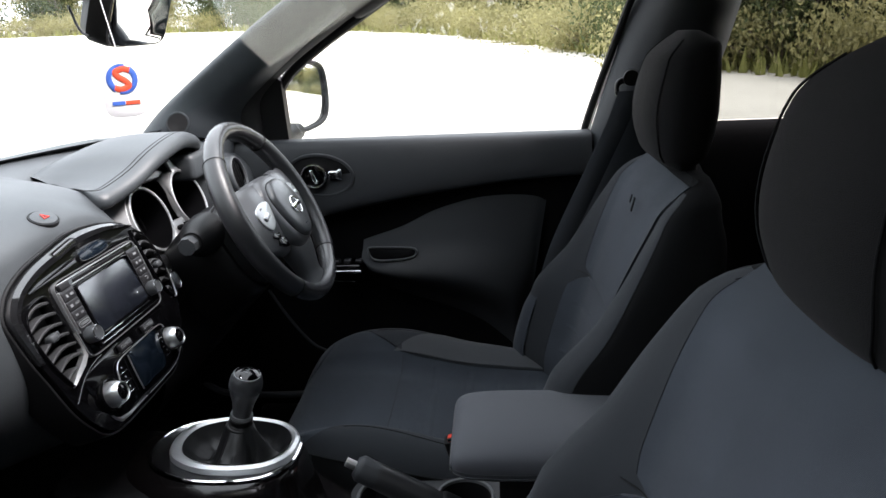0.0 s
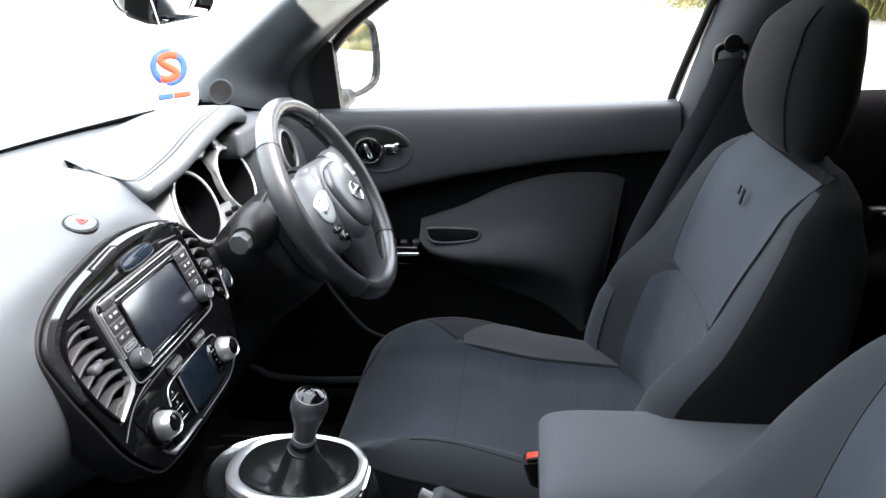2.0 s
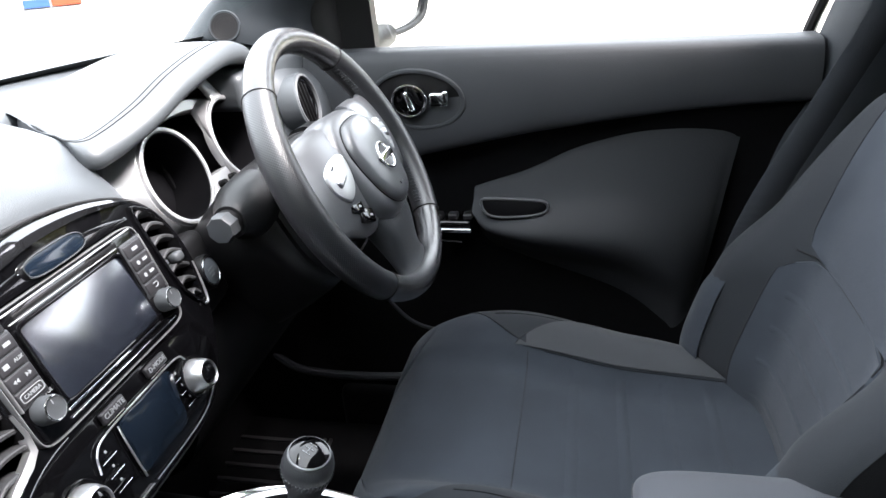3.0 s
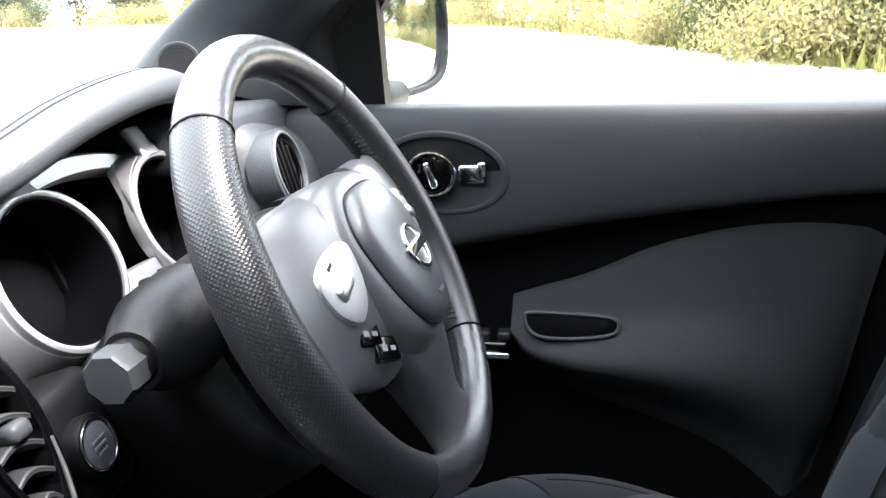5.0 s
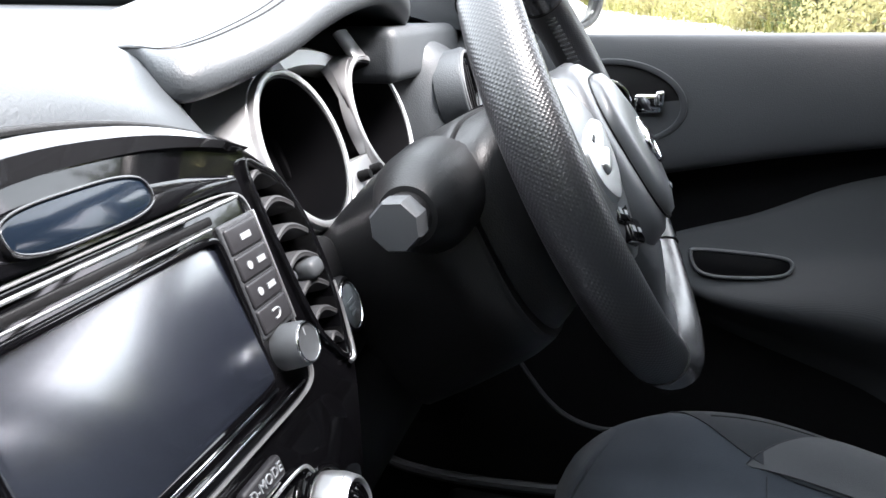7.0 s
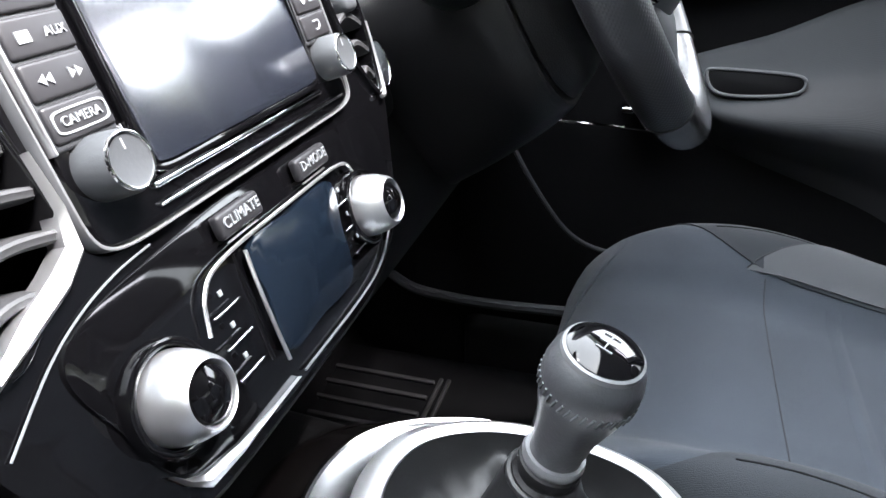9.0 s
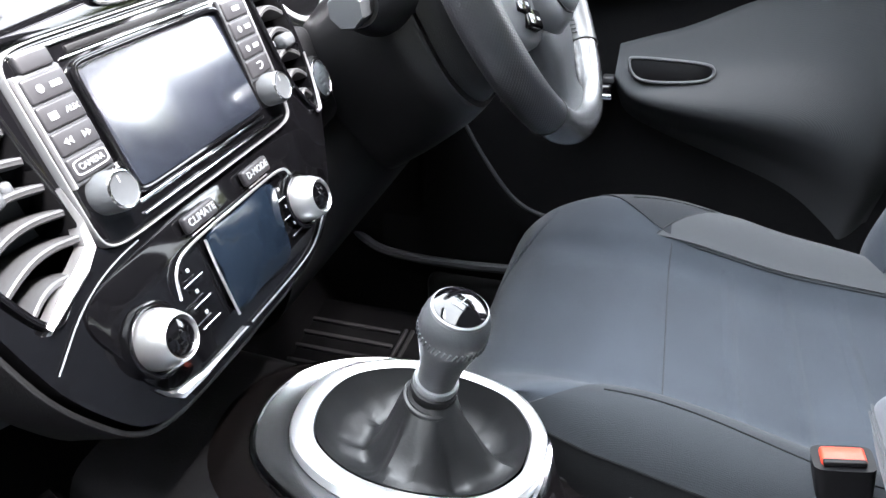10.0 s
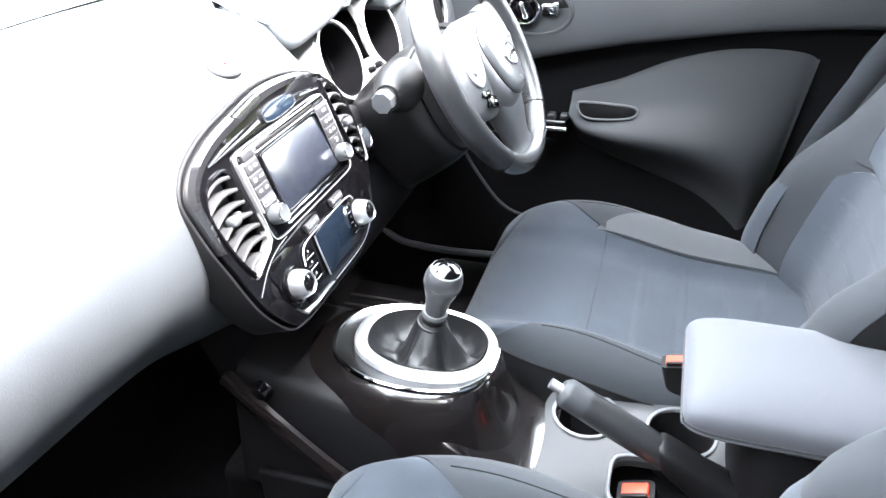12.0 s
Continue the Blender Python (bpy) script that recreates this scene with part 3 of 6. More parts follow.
part("print_bar", moved(join(box(0.012, 0.0016, 0.0006, 0, at=(0, 0.003, 0.0057)), box(0.012, 0.0016, 0.0006, 0, at=(0, -0.001, 0.0057)), box(0.009, 0.0016, 0.0006, 0, at=(0, -0.005, 0.0057))), start), PRINT, st, world=True)
# knee panel under the column
part("knee_panel", loft([[(x, y, 0.955), (x, y - 0.022, 0.93), (x, 0.628, 0.87), (x, 0.635, 0.79), (x, 0.68, 0.735), (x, 0.78, 0.715)] for x, y in ((0.12, 0.650), (0.17, 0.655), (0.22, 0.690), (0.26, 0.70), (0.30, 0.70), (0.40, 0.70), (0.55, 0.67), (0.66, 0.67))], 24, 26), BLACK, dash, world=True)

# ---- instruments ----
TILT_DIALS = radians(21)
dials = thing("instrument_cluster", axes((0.356, 0.686, 1.033), (1, 0, 0), (0, math.sin(TILT_DIALS), math.cos(TILT_DIALS))), "twin-dial instrument cluster with satin silver rings and dark faces", "instrument cluster")
part("binnacle", band(oval(0.154, 0.089, 48, 2.6), oval(0.132, 0.068, 48, 2.4), -0.08, -0.044, 0.004), DARK, dials)
part("back_panel", plate(oval(0.152, 0.087, 48, 2.6), -0.095, -0.080, 0.003), DIAL, dials)
for dx in (-0.0765, 0.0765):
    rx, ry = 0.0580, 0.0585
    side = 1 if dx > 0 else -1
    ring = part("dial_ring", moved(band(oval(rx, ry, 64), oval(rx - 0.0060, ry - 0.0060, 64), -0.012, 0.0, 0.0022), pose(dx, 0, 0)), SATIN, dials, "satin silver dial ring")
    part("dial_face", moved(plate(oval(rx - 0.004, ry - 0.004, 48), -0.062, -0.056, 0.001), pose(dx, 0, 0)), DIAL, ring, "unlit black dial")
    part("dial_lining", moved(band(oval(rx - 0.0045, ry - 0.0045, 64), oval(rx - 0.0075, ry - 0.0075, 64), -0.060, -0.0025, 0.0004), pose(dx, 0, 0)), DIAL, ring, "matt black lining")
    part("tab", moved(loft([[(x * w, y, z) for x, z in ((-1, -0.004), (1, -0.004), (1, 0.003), (-1, 0.003))] for y, w in ((-0.002, 0.0110), (0.010, 0.0095), (0.026, 0.0090))], 20, 8, cu=True, cap=True), pose(dx, ry - 0.002, -0.003, -16, 0, 0)), SATIN, ring, "satin bracket")
    # the flared bucket behind each ring
    rows = []
    for w, z in ((-0.003, -0.006), (0.0012, -0.006), (0.0030, -0.010), (0.0075, -0.022), (0.0125, -0.034), (0.0145, -0.036), (0.0150, -0.040), (0.012, -0.052)):
        rows.append([(x + (0.35 * w * side if side * x > 0 else 0.95 * w * side * abs(x) / rx), y, z if side * x > 0 else z * (1 - 0.7 * abs(x) / rx)) for x, y in oval(rx + w, ry + 0.8 * w, 64)])
    part("outer_shroud", moved(sheet(rows, cu=True), pose(dx, 0, 0)), SATIN, ring, "flared satin bucket")
bridge = part("bridge", moved(loft([[(x * w, y, z) for x, z in ((-1, -0.020), (1, -0.020), (1, -0.004), (-1, -0.004))] for y, w in ((-0.060, 0.034), (-0.050, 0.028), (-0.036, 0.022), (-0.022, 0.019))], 24, 10, cu=True, cap=True), pose(0, 0, 0)), SATIN, dials, "satin bridge between the dials")
for dx in (-0.0125, 0.0125):
    part("reset_knob", moved(lathe([(0, 0), (0.0046, 0), (0.0044, 0.010), (0.0034, 0.012), (0, 0.012)], 16), pose(dx, -0.036, -0.005)), BLACK, bridge)
part("centre_display", plate(oval(0.030, 0.058, 48, 3), -0.060, -0.050, 0.002), DIAL, dials, "dark central display")
arch_rows = []
for x in np.linspace(-0.082, 0.082, 25):
    q = 1 - (x / 0.082) ** 2
    lo, hi = 0.046 + 0.013 * q, 0.060 + 0.016 * q
    arch_rows.append([(x, lo, -0.040), (x, lo, -0.024), (x, lo + 0.002, -0.020), (x, hi - 0.003, -0.019), (x, hi, -0.022), (x, hi, -0.040)])
part("upper_arch", sheet(arch_rows), SATIN, dials, "broad satin arch over the display")

# ---- centre stack ----
TILT_STACK = math.atan(0.33)
UP = Vector((0, math.sin(TILT_STACK), math.cos(TILT_STACK)))
STACK = axes((0, 0.6107, 0.9556), (1, 0, 0), UP)
stack = thing("centre_stack", STACK, "piano-black centre stack with satin silver edge trim", "centre console")
HALF = [(0, 0.137), (0.05, 0.131), (0.095, 0.1235), (0.130, 0.112), (0.150, 0.099), (0.161, 0.083), (0.1600, 0.058), (0.156, 0.030), (0.149, 0.0), (0.140, -0.040), (0.128, -0.066), (0.112, -0.087), (0.088, -0.096), (0.04, -0.098)]
DRIVER_HALF = [(0.04, -0.097), (0.070, -0.0945), (0.095, -0.087), (0.119, -0.071), (0.140, -0.042), (0.158, -0.010), (0.165, 0.020), (0.165, 0.055), (0.153, 0.089), (0.126, 0.112), (0.088, 0.126), (0.048, 0.134)]
EGG = spline([(-x, y) for x, y in HALF] + DRIVER_HALF, 120, closed=True)


def turned(o):
    """The same outline, counter-clockwise."""
    o = np.asarray(o, float)
    return o if np.sum(o[:, 0] * np.roll(o[:, 1], -1) - np.roll(o[:, 0], -1) * o[:, 1]) > 0 else o[::-1]


EGG = turned(EGG)


def egg(d):
    return inset(EGG, d)


VENTS = {
    -1: turned(spline([(-0.098, 0.086), (-0.118, 0.089), (-0.136, 0.083), (-0.147, 0.064), (-0.145, 0.034), (-0.138, 0.006), (-0.126, -0.0165), (-0.108, -0.009), (-0.089, 0.001), (-0.087, 0.014), (-0.092, 0.050)], 56, closed=True)),
    1: turned(spline([(0.122, 0.103), (0.134, 0.101), (0.147, 0.091), (0.157, 0.068), (0.159, 0.040), (0.156, 0.014), (0.148, -0.009), (0.136, 0.004), (0.129, 0.020), (0.124, 0.060)], 56, closed=True))}
RADIO = (0.0145, 0.0455)
radio_hole = oval(0.0985, 0.0520, 48, 12, at=RADIO)
part("panel", holed(EGG, [VENTS[1], VENTS[-1], radio_hole], -0.03, -0.0005), GLOSSY, stack, angle=30)
top_line = np.array(sorted([p for p in egg(0.012) if p[1] > 0.06], key=lambda p: p[0]))
crown_rows = []
for x in np.linspace(-0.118, 0.112, 40):
    y1 = float(np.interp(x, top_line[:, 0], top_line[:, 1]))
    crown_rows.append([(x, 0.0985 + (y1 - 0.0985) * v, 0.0016 + 0.002 * v - 0.011 * v * v) for v in np.linspace(0, 1, 12)])
part("crown", sheet(crown_rows), GLOSSY, stack, "curved gloss black crown")
part("panel_back", plate(egg(0.001), -0.050, -0.031, 0.001), BLACK, stack)
# the trim runs from one vent over the top to the other
arc = np.array(sorted([p for p in EGG if p[1] > 0.020 and p[0] < 0.128], key=lambda p: math.atan2(p[0], p[1] - 0.02)))
rows = []
for k, p in enumerate(arc):
    q = k / (len(arc) - 1)
    w = 0.0150 * (0.10 + 0.90 * math.sin(math.pi * min(1, 0.02 + 0.98 * q)) ** 0.6)
    c = np.array((0, 0.03))
    inn = p + (c - p) / np.linalg.norm(c - p) * w
    rows.append([(*(p + (p - c) * 0.006), -0.012), (*(p + (p - c) * 0.006), 0.0020), (*(0.6 * p + 0.4 * inn), 0.0050), (*inn, 0.0030), (*inn, -0.001)])
part("edge_trim", sheet(rows), EDGE_TRIM, stack, "gloss black arch trim")
part("surround", band(egg(-0.0055), egg(-0.002), -0.05, -0.005, 0.0015), COLUMN, stack, "black plastic rim")
ov = oval(0.034, 0.0090, 40, 3.2, at=(0.0205, 0.1080))
OVAL = pose(0, 0.108, 0.0005, -9) @ pose(0, -0.108, 0)
od = part("airbag_display", moved(plate(inset(ov, 0.0012), -0.002, 0.0032, 0.0008), OVAL), LCD, stack, "oval glossy indicator window")
part("display_rim", moved(band(ov, inset(ov, 0.0011), 0.0, 0.0040, 0.0004), OVAL), EDGE_TRIM, od)
for s in (-1, 1):
    shape = VENTS[s]
    v = part("side_vent", band(inset(shape, -0.0015), inset(shape, 0.0020), -0.024, 0.0028, 0.0010), GLOSSY, stack, "black side vent with curved slats")
    part("vent_throat", plate(inset(shape, -0.001), -0.030, -0.026, 0.001), DIAL, v)
    lo, hi = shape[:, 1].min(), shape[:, 1].max()
    for k in range(7):
        y = hi - 0.012 - (hi - lo - 0.022) * k / 6
        xs = [p[0] for p in inset(shape, 0.0025) if abs(p[1] - y) < 0.006]
        if len(xs) < 2 or max(xs) - min(xs) < 0.01:
            continue
        x0, x1 = min(xs), max(xs)
        bow = 0.005
        slat = loft([[(x, y + bow * math.sin(math.pi * q) - s * 0.004 * (q - 0.5) + e, z) for q, x in zip(np.linspace(0, 1, 7), np.linspace(x0, x1, 7))]
                     for e, z in ((-0.0025, -0.022), (-0.0025, -0.002), (-0.0005, 0.0012), (0.0020, -0.0005), (0.0030, -0.022))], 12, 11)
        part("slat", slat, SLAT, v)
    mid = shape.mean(0)
    knob = part("vent_tab", moved(box(0.014, 0.0105, 0.013, 0.004), pose(mid[0] + s * 0.004, 0.043, 0.000)), STALKGREY, v, "grey vent tab")
    part("tab_link", moved(box(0.006, 0.006, 0.012, 0.002), pose(mid[0] - s * 0.010, 0.044, -0.006)), STALKGREY, v)
part("vent_corner", sheet([[(x - 0.0022 * nx, y - 0.0022 * ny, -0.002), (x - 0.0022 * nx, y - 0.0022 * ny, 0.003), (x, y, 0.0055), (x + w * nx, y + w * ny, 0.0035), (x + w * nx, y + w * ny, -0.004)]
                           for x, y, nx, ny, w in ((-0.0885, 0.034, -1, 0, 0.001), (-0.0865, 0.016, -1, 0.1, 0.002), (-0.0880, 0.003, -0.8, 0.6, 0.0045), (-0.0980, -0.004, -0.4, 0.9, 0.0055), (-0.1140, -0.010, -0.3, 0.95, 0.0045), (-0.1300, -0.0160, 0, 1, 0.002))]), SILVER, stack, "bright vent corner trim")
part("vent_edge", tube([(0.1605, 0.030, 0.002), (0.1580, 0.008, 0.002), (0.1520, -0.010, 0.003), (0.1460, -0.012, 0.003)], 0.0013, 8, 20), SILVER, stack)
part("panel_line", tube([(-0.136, -0.036, 0.0005), (-0.113, -0.0215, 0.0005), (-0.095, -0.0140, 0.0005), (-0.077, -0.0100, 0.0005), (-0.060, -0.0085, 0.0005)], 0.00045, 6, 40), LIGHTKEY, stack)

# ---- radio ----
radio = thing("car_radio", STACK @ pose(*RADIO, 0.001), "black touchscreen car radio with two rotary knobs", "car radio")
part("faceplate", plate(oval(0.0965, 0.0500, 48, 12), -0.028, 0.002, 0.002), GLOSSY, radio)
part("face_rim", band(oval(0.0976, 0.0511, 48, 12), oval(0.0966, 0.0501, 48, 12), -0.004, 0.0026, 0.0004), GREYSILVER, radio, "thin silver rim")
bez = oval(0.0645, 0.0362, 48, 14, at=(0.0, 0.001))
sc = part("screen_bezel", band(bez, inset(bez, 0.0034), 0.001, 0.0060, 0.0012), GLOSSY, radio, "raised gloss bezel")
part("screen", moved(plate(inset(bez, 0.0036), -0.003, 0.0004, 0.0004), pose(0, 0, 0.0045, -3.4)), SCREEN, sc, "dark reflective display")
part("disc_slot", box(0.125, 0.0038, 0.003, 0.001, at=(0.004, 0.0422, 0.0018)), BLACK, radio, "disc slot")
part("slot_lip", join(box(0.180, 0.0016, 0.0036, 0.0007, at=(0.0, 0.0470, 0.002)), box(0.128, 0.0010, 0.0035, 0.0004, at=(0.0, 0.0390, 0.002))), SILVER, radio)
part("lower_lip", join(box(0.128, 0.0024, 0.0045, 0.001, at=(0.0, -0.0372, 0.002)), box(0.150, 0.0012, 0.0035, 0.0005, at=(0.010, -0.0440, 0.002))), CHROME, radio, "bright lower strip")
part("eject_key", box(0.020, 0.0085, 0.005, 0.0015, at=(-0.080, 0.0425, 0.003)), KEY, radio)
ROWS_Y = (0.0305, 0.0178, 0.0051, -0.0076)
for s in (-1, 1):
    x0 = s * 0.0808
    col = part("key_strip", box(0.0270, 0.0545, 0.004, 0.0015, at=(x0, 0.0115, 0.0022)), TRIM, radio)
    part("strip_edge", box(0.0012, 0.0545, 0.0052, 0.0004, at=(x0 + s * 0.0142, 0.0115, 0.0024)), SILVER, col)
    for k, y in enumerate(ROWS_Y):
        key = part("key", box(0.0252, 0.0116, 0.005, 0.0012, at=(x0, y, 0.003)), KEY, col)
        if s < 0 and k == 3:
            part("key_print", join(moved(letters("CAMERA", 0.0042), pose(x0, y, 0.0058)), band(oval(0.0112, 0.0038, 24, 5, at=(x0, y)), oval(0.0105, 0.0031, 24, 5, at=(x0, y)), 0.0054, 0.0060, 0.0001)), PRINT, key)
        elif s < 0 and k == 1:
            part("key_print", join(moved(letters("AUX", 0.0040), pose(x0 + 0.006, y, 0.0058)), box(0.005, 0.0035, 0.0006, 0, at=(x0 - 0.006, y, 0.0057))), PRINT, key)
        elif s < 0 and k == 2:
            tri = [plate(turned([(x0 + d, y - 0.0018), (x0 + d + f * 0.0026, y), (x0 + d, y + 0.0018)]), 0.0054, 0.0060, 0.0001) for d, f in ((-0.0060, -1), (-0.0032, -1), (0.0035, 1), (0.0063, 1))]
            part("key_print", join(*tri), PRINT, key)
        elif s > 0 and k == 3:
            part("key_print", tube([(x0 - 0.003, y + 0.002, 0.0057), (x0 + 0.002, y + 0.002, 0.0057), (x0 + 0.003, y, 0.0057), (x0 + 0.001, y - 0.002, 0.0057), (x0 - 0.002, y - 0.002, 0.0057)], 0.0006, 5, 12), PRINT, key)
        elif s > 0 and k == 0:
            part("key_print", box(0.0080, 0.0028, 0.0006, 0, at=(x0, y, 0.0057)), PRINT, key)
        else:
            part("key_print", join(box(0.0065, 0.0026, 0.0006, 0, at=(x0 + 0.0045, y, 0.0057)), moved(lathe([(0, 0), (0.0020, 0), (0.0020, 0.0006), (0, 0.0006)], 12), pose(x0 - 0.005, y, 0.0054))), PRINT, key)
    m = pose(x0, -0.0245, 0.002) @ Matrix.Diagonal((0.72, 0.72, 0.90, 1))
    kb = part("knob", moved(lathe([(0, 0), (0.0150, 0), (0.0150, 0.004), (0.0144, 0.013), (0.0130, 0.0155), (0.0108, 0.0150), (0, 0.0145)], 36), m), STALKGREY, radio, "grey rotary knob with a bright ring")
    part("knob_ring", moved(band(oval(0.0134, 0.0134, 36), oval(0.0118, 0.0118, 36), 0.013, 0.0160, 0.0006), m), CHROME, kb)
    part("knob_mark", moved(box(0.0012, 0.0050, 0.0006, 0, at=(0, 0.0075, 0.0148)), m), PRINT, kb)
part("volume_print", moved(letters("VOL", 0.0046), pose(-0.0680, -0.0160, 0.0026)), PRINT, radio)

# ---- climate panel ----
climate = thing("climate_panel", STACK @ pose(0.014, -0.054, 0.0), "black climate control panel with two chrome rotary knobs", "climate control")
cp = turned(spline([(-0.120, 0.034), (-0.05, 0.043), (0, 0.044), (0.06, 0.043), (0.108, 0.036), (0.110, 0.0), (0.092, -0.024), (0.06, -0.036), (0, -0.040), (-0.06, -0.040), (-0.104, -0.028), (-0.118, 0.0)], 90, closed=True))
part("panel", plate(cp, -0.001, 0.0008, 0.0003), GLOSSY, climate)
disp = turned(spline([(-0.033, 0.0235), (0.0, 0.0245), (0.040, 0.0235), (0.036, 0.0), (0.028, -0.0235), (-0.006, -0.0245), (-0.036, -0.0235), (-0.035, 0.0)], 60, closed=True))
dp = part("display", plate(disp, 0.002, 0.0050, 0.001), LCD, climate, "dark blue display")
part("display_rim", join(tube([(-0.036, 0.0235, 0.0045), (-0.0375, 0.010, 0.0045), (-0.0385, -0.008, 0.0045), (-0.039, -0.026, 0.0045)], 0.0009, 6, 20),
                         tube([(-0.072, 0.006, 0.0040), (-0.066, 0.020, 0.0045), (-0.050, 0.0265, 0.0045), (0.0, 0.0275, 0.0045), (0.055, 0.0265, 0.0045), (0.066, 0.018, 0.0045)], 0.0009, 6, 40)), SILVER, dp)
for x, word in ((-0.0315, "CLIMATE"), (0.0308, "D-MODE")):
    k = part("mode_key", box(0.029, 0.0100, 0.005, 0.0018, at=(x, 0.0370, 0.0045)), KEY, climate)
    part("key_print", moved(letters(word, 0.0062), pose(x, 0.0375, 0.0073)), PRINT, k)
    part("key_line", box(0.022, 0.0007, 0.0010, 0.0002, at=(x, 0.0300, 0.0040)), SILVER, k)
for s, x0 in ((-1, -0.0975), (1, 0.0665)):
    m = pose(x0, -0.001, 0.003) @ Matrix.Diagonal((0.76, 0.76, 0.90, 1))
    kb = part("knob", moved(lathe([(0, 0), (0.0215, 0), (0.0215, 0.003), (0.0200, 0.011), (0.0170, 0.0180), (0.0150, 0.0195), (0.0140, 0.0185), (0.0135, 0.0150), (0, 0.0145)], 40), m), SILVER, climate, "satin chrome knob with a black cap")
    part("knob_cap", moved(lathe([(0, 0.014), (0.0136, 0.014), (0.0124, 0.0185), (0.008, 0.021), (0, 0.022)], 32), m), GLOSSY, kb, "black domed cap")
    part("knob_well", moved(band(oval(0.0270, 0.0270, 40), oval(0.0225, 0.0225, 40), -0.002, 0.003, 0.0015), m), GLOSSY, kb)
    part("knob_mark", moved(box(0.0040, 0.0016, 0.0006, 0, at=(0.0, 0.0178, 0.0150)), m), PRINT, kb)
    lx = -0.058 if s < 0 else 0.046
    for k in range(3):
        part("key_line", moved(box(0.017, 0.0009, 0.0014, 0.0003), pose(lx + s * 0.001 * k, 0.010 - 0.0130 * k, 0.0040)), CHROME, climate)
        part("key_print", moved(box(0.0022, 0.0022, 0.0008, 0.0002), pose(lx + s * 0.001 * k, 0.0165 - 0.0130 * k, 0.0038)), PRINT, climate)
part("lower_trim", sheet([[(x, y + w, -0.002), (x, y + w, 0.0018), (x, y + 0.0003, 0.0030), (x, y - w, 0.0018), (x, y - w, -0.004)] for x, y, w in ((-0.112, -0.022, 0.0002), (-0.107, -0.029, 0.0016), (-0.100, -0.0345, 0.0030), (-0.080, -0.0370, 0.0018), (-0.055, -0.0375, 0.0006), (-0.035, -0.0375, 0.0002))]), SILVER, climate, "satin lower trim")
part("lower_line", tube([(-0.030, -0.0375, 0.002), (0.03, -0.0370, 0.002), (0.062, -0.033, 0.002), (0.090, -0.020, 0.002)], 0.0006, 6, 24), LIGHTKEY, climate)

# ---- steering wheel and column ----
AW = radians(27.5)
WHEEL = axes((0.335, 0.496, 1.027), (1, 0, 0), (0, math.sin(AW), math.cos(AW)))
wheel = thing("steering_wheel", WHEEL, "black leather-wrapped three-spoke steering wheel", "steering wheel")
R = 0.156


def rim_piece(a0, a1, r=0.0152):
    rows = []
    for x in np.linspace(radians(a0), radians(a1), 36):
        fat = r * (1 + 0.07 * math.cos(2 * x))
        rows.append([((R + fat * math.cos(b)) * math.cos(x), (R + fat * math.cos(b)) * math.sin(x), 1.12 * fat * math.sin(b)) for b in np.linspace(0, 2 * math.pi, 18, endpoint=False)])
    return sheet(rows, cu=True, cap=True)


part("upper_rim", rim_piece(47.4, 132.6), LEATHER, wheel, "smooth leather")
part("lower_rim", rim_piece(227.4, 312.6), LEATHER, wheel, "smooth leather")
left_grip = part("side_rim", rim_piece(133, 227, 0.0156), GRIP, wheel, "dimpled leather grip")
right_grip = part("side_rim", rim_piece(-47, 47, 0.0156), GRIP, wheel, "dimpled leather grip")
for x, own in ((47.2, right_grip), (132.8, left_grip), (227.2, left_grip), (312.8, right_grip)):
    x = radians(x)
    part("rim_seam", tube([((R + 0.0156 * math.cos(b)) * math.cos(x), (R + 0.0156 * math.cos(b)) * math.sin(x), 0.0175 * math.sin(b)) for b in np.linspace(0, 2 * math.pi, 24, endpoint=False)], 0.0008, 5, closed=True), BLACK, own)
for a0, a1, own in ((-44, 44, right_grip), (136, 224, left_grip)):
    st = []
    for x in np.linspace(radians(a0), radians(a1), 46):
        st.append(tube([((R - 0.0157) * math.cos(x), (R - 0.0157) * math.sin(x), 0.004), ((R - 0.0160) * math.cos(x + 0.012), (R - 0.0160) * math.sin(x + 0.012), -0.004)], 0.0008, 5))
    part("lacing", join(*st), STITCH, own, "grey thread lacing")
hub_o = spline([(0.0, 0.062), (0.045, 0.055), (0.066, 0.030), (0.070, -0.005), (0.060, -0.045), (0.035, -0.070), (0.0, -0.076), (-0.035, -0.070), (-0.060, -0.045), (-0.070, -0.005), (-0.066, 0.030), (-0.045, 0.055)], 64, closed=True)[::-1]
rows = [at_z(hub_o * s, z) for s, z in ((1.04, -0.012), (1.03, -0.004), (1.0, 0.012), (0.93, 0.022), (0.80, 0.027), (0.5, 0.030), (0.2, 0.031), (0.02, 0.031))]
HUB = pose(0, 0, -0.003, -5)
hub = part("hub", moved(sheet(rows, cu=True, cap=True), HUB), HUBGREY, wheel, "grey plastic airbag cover")
pad_o = spline([(0.0, 0.050), (0.030, 0.046), (0.047, 0.026), (0.049, 0.0), (0.042, -0.032), (0.026, -0.056), (0.0, -0.064), (-0.026, -0.056), (-0.042, -0.032), (-0.049, 0.0), (-0.047, 0.026), (-0.030, 0.046)], 64, closed=True)[::-1] * (1.02, 0.96) + (0, -0.003)
pad = part("airbag_pad", moved(sheet([at_z(pad_o, 0.018), at_z(pad_o, 0.029), at_z(pad_o * 0.96, 0.033), at_z(pad_o * 0.8, 0.0365), at_z(pad_o * 0.4, 0.040), at_z(pad_o * 0.05, 0.0405)], cu=True, cap=True), HUB), HUBGREY, hub, "oval grey pad")
part("pad_gap", moved(tube(at_z(pad_o * 1.015, 0.0280), 0.0008, 6, closed=True), HUB), BLACK, hub)
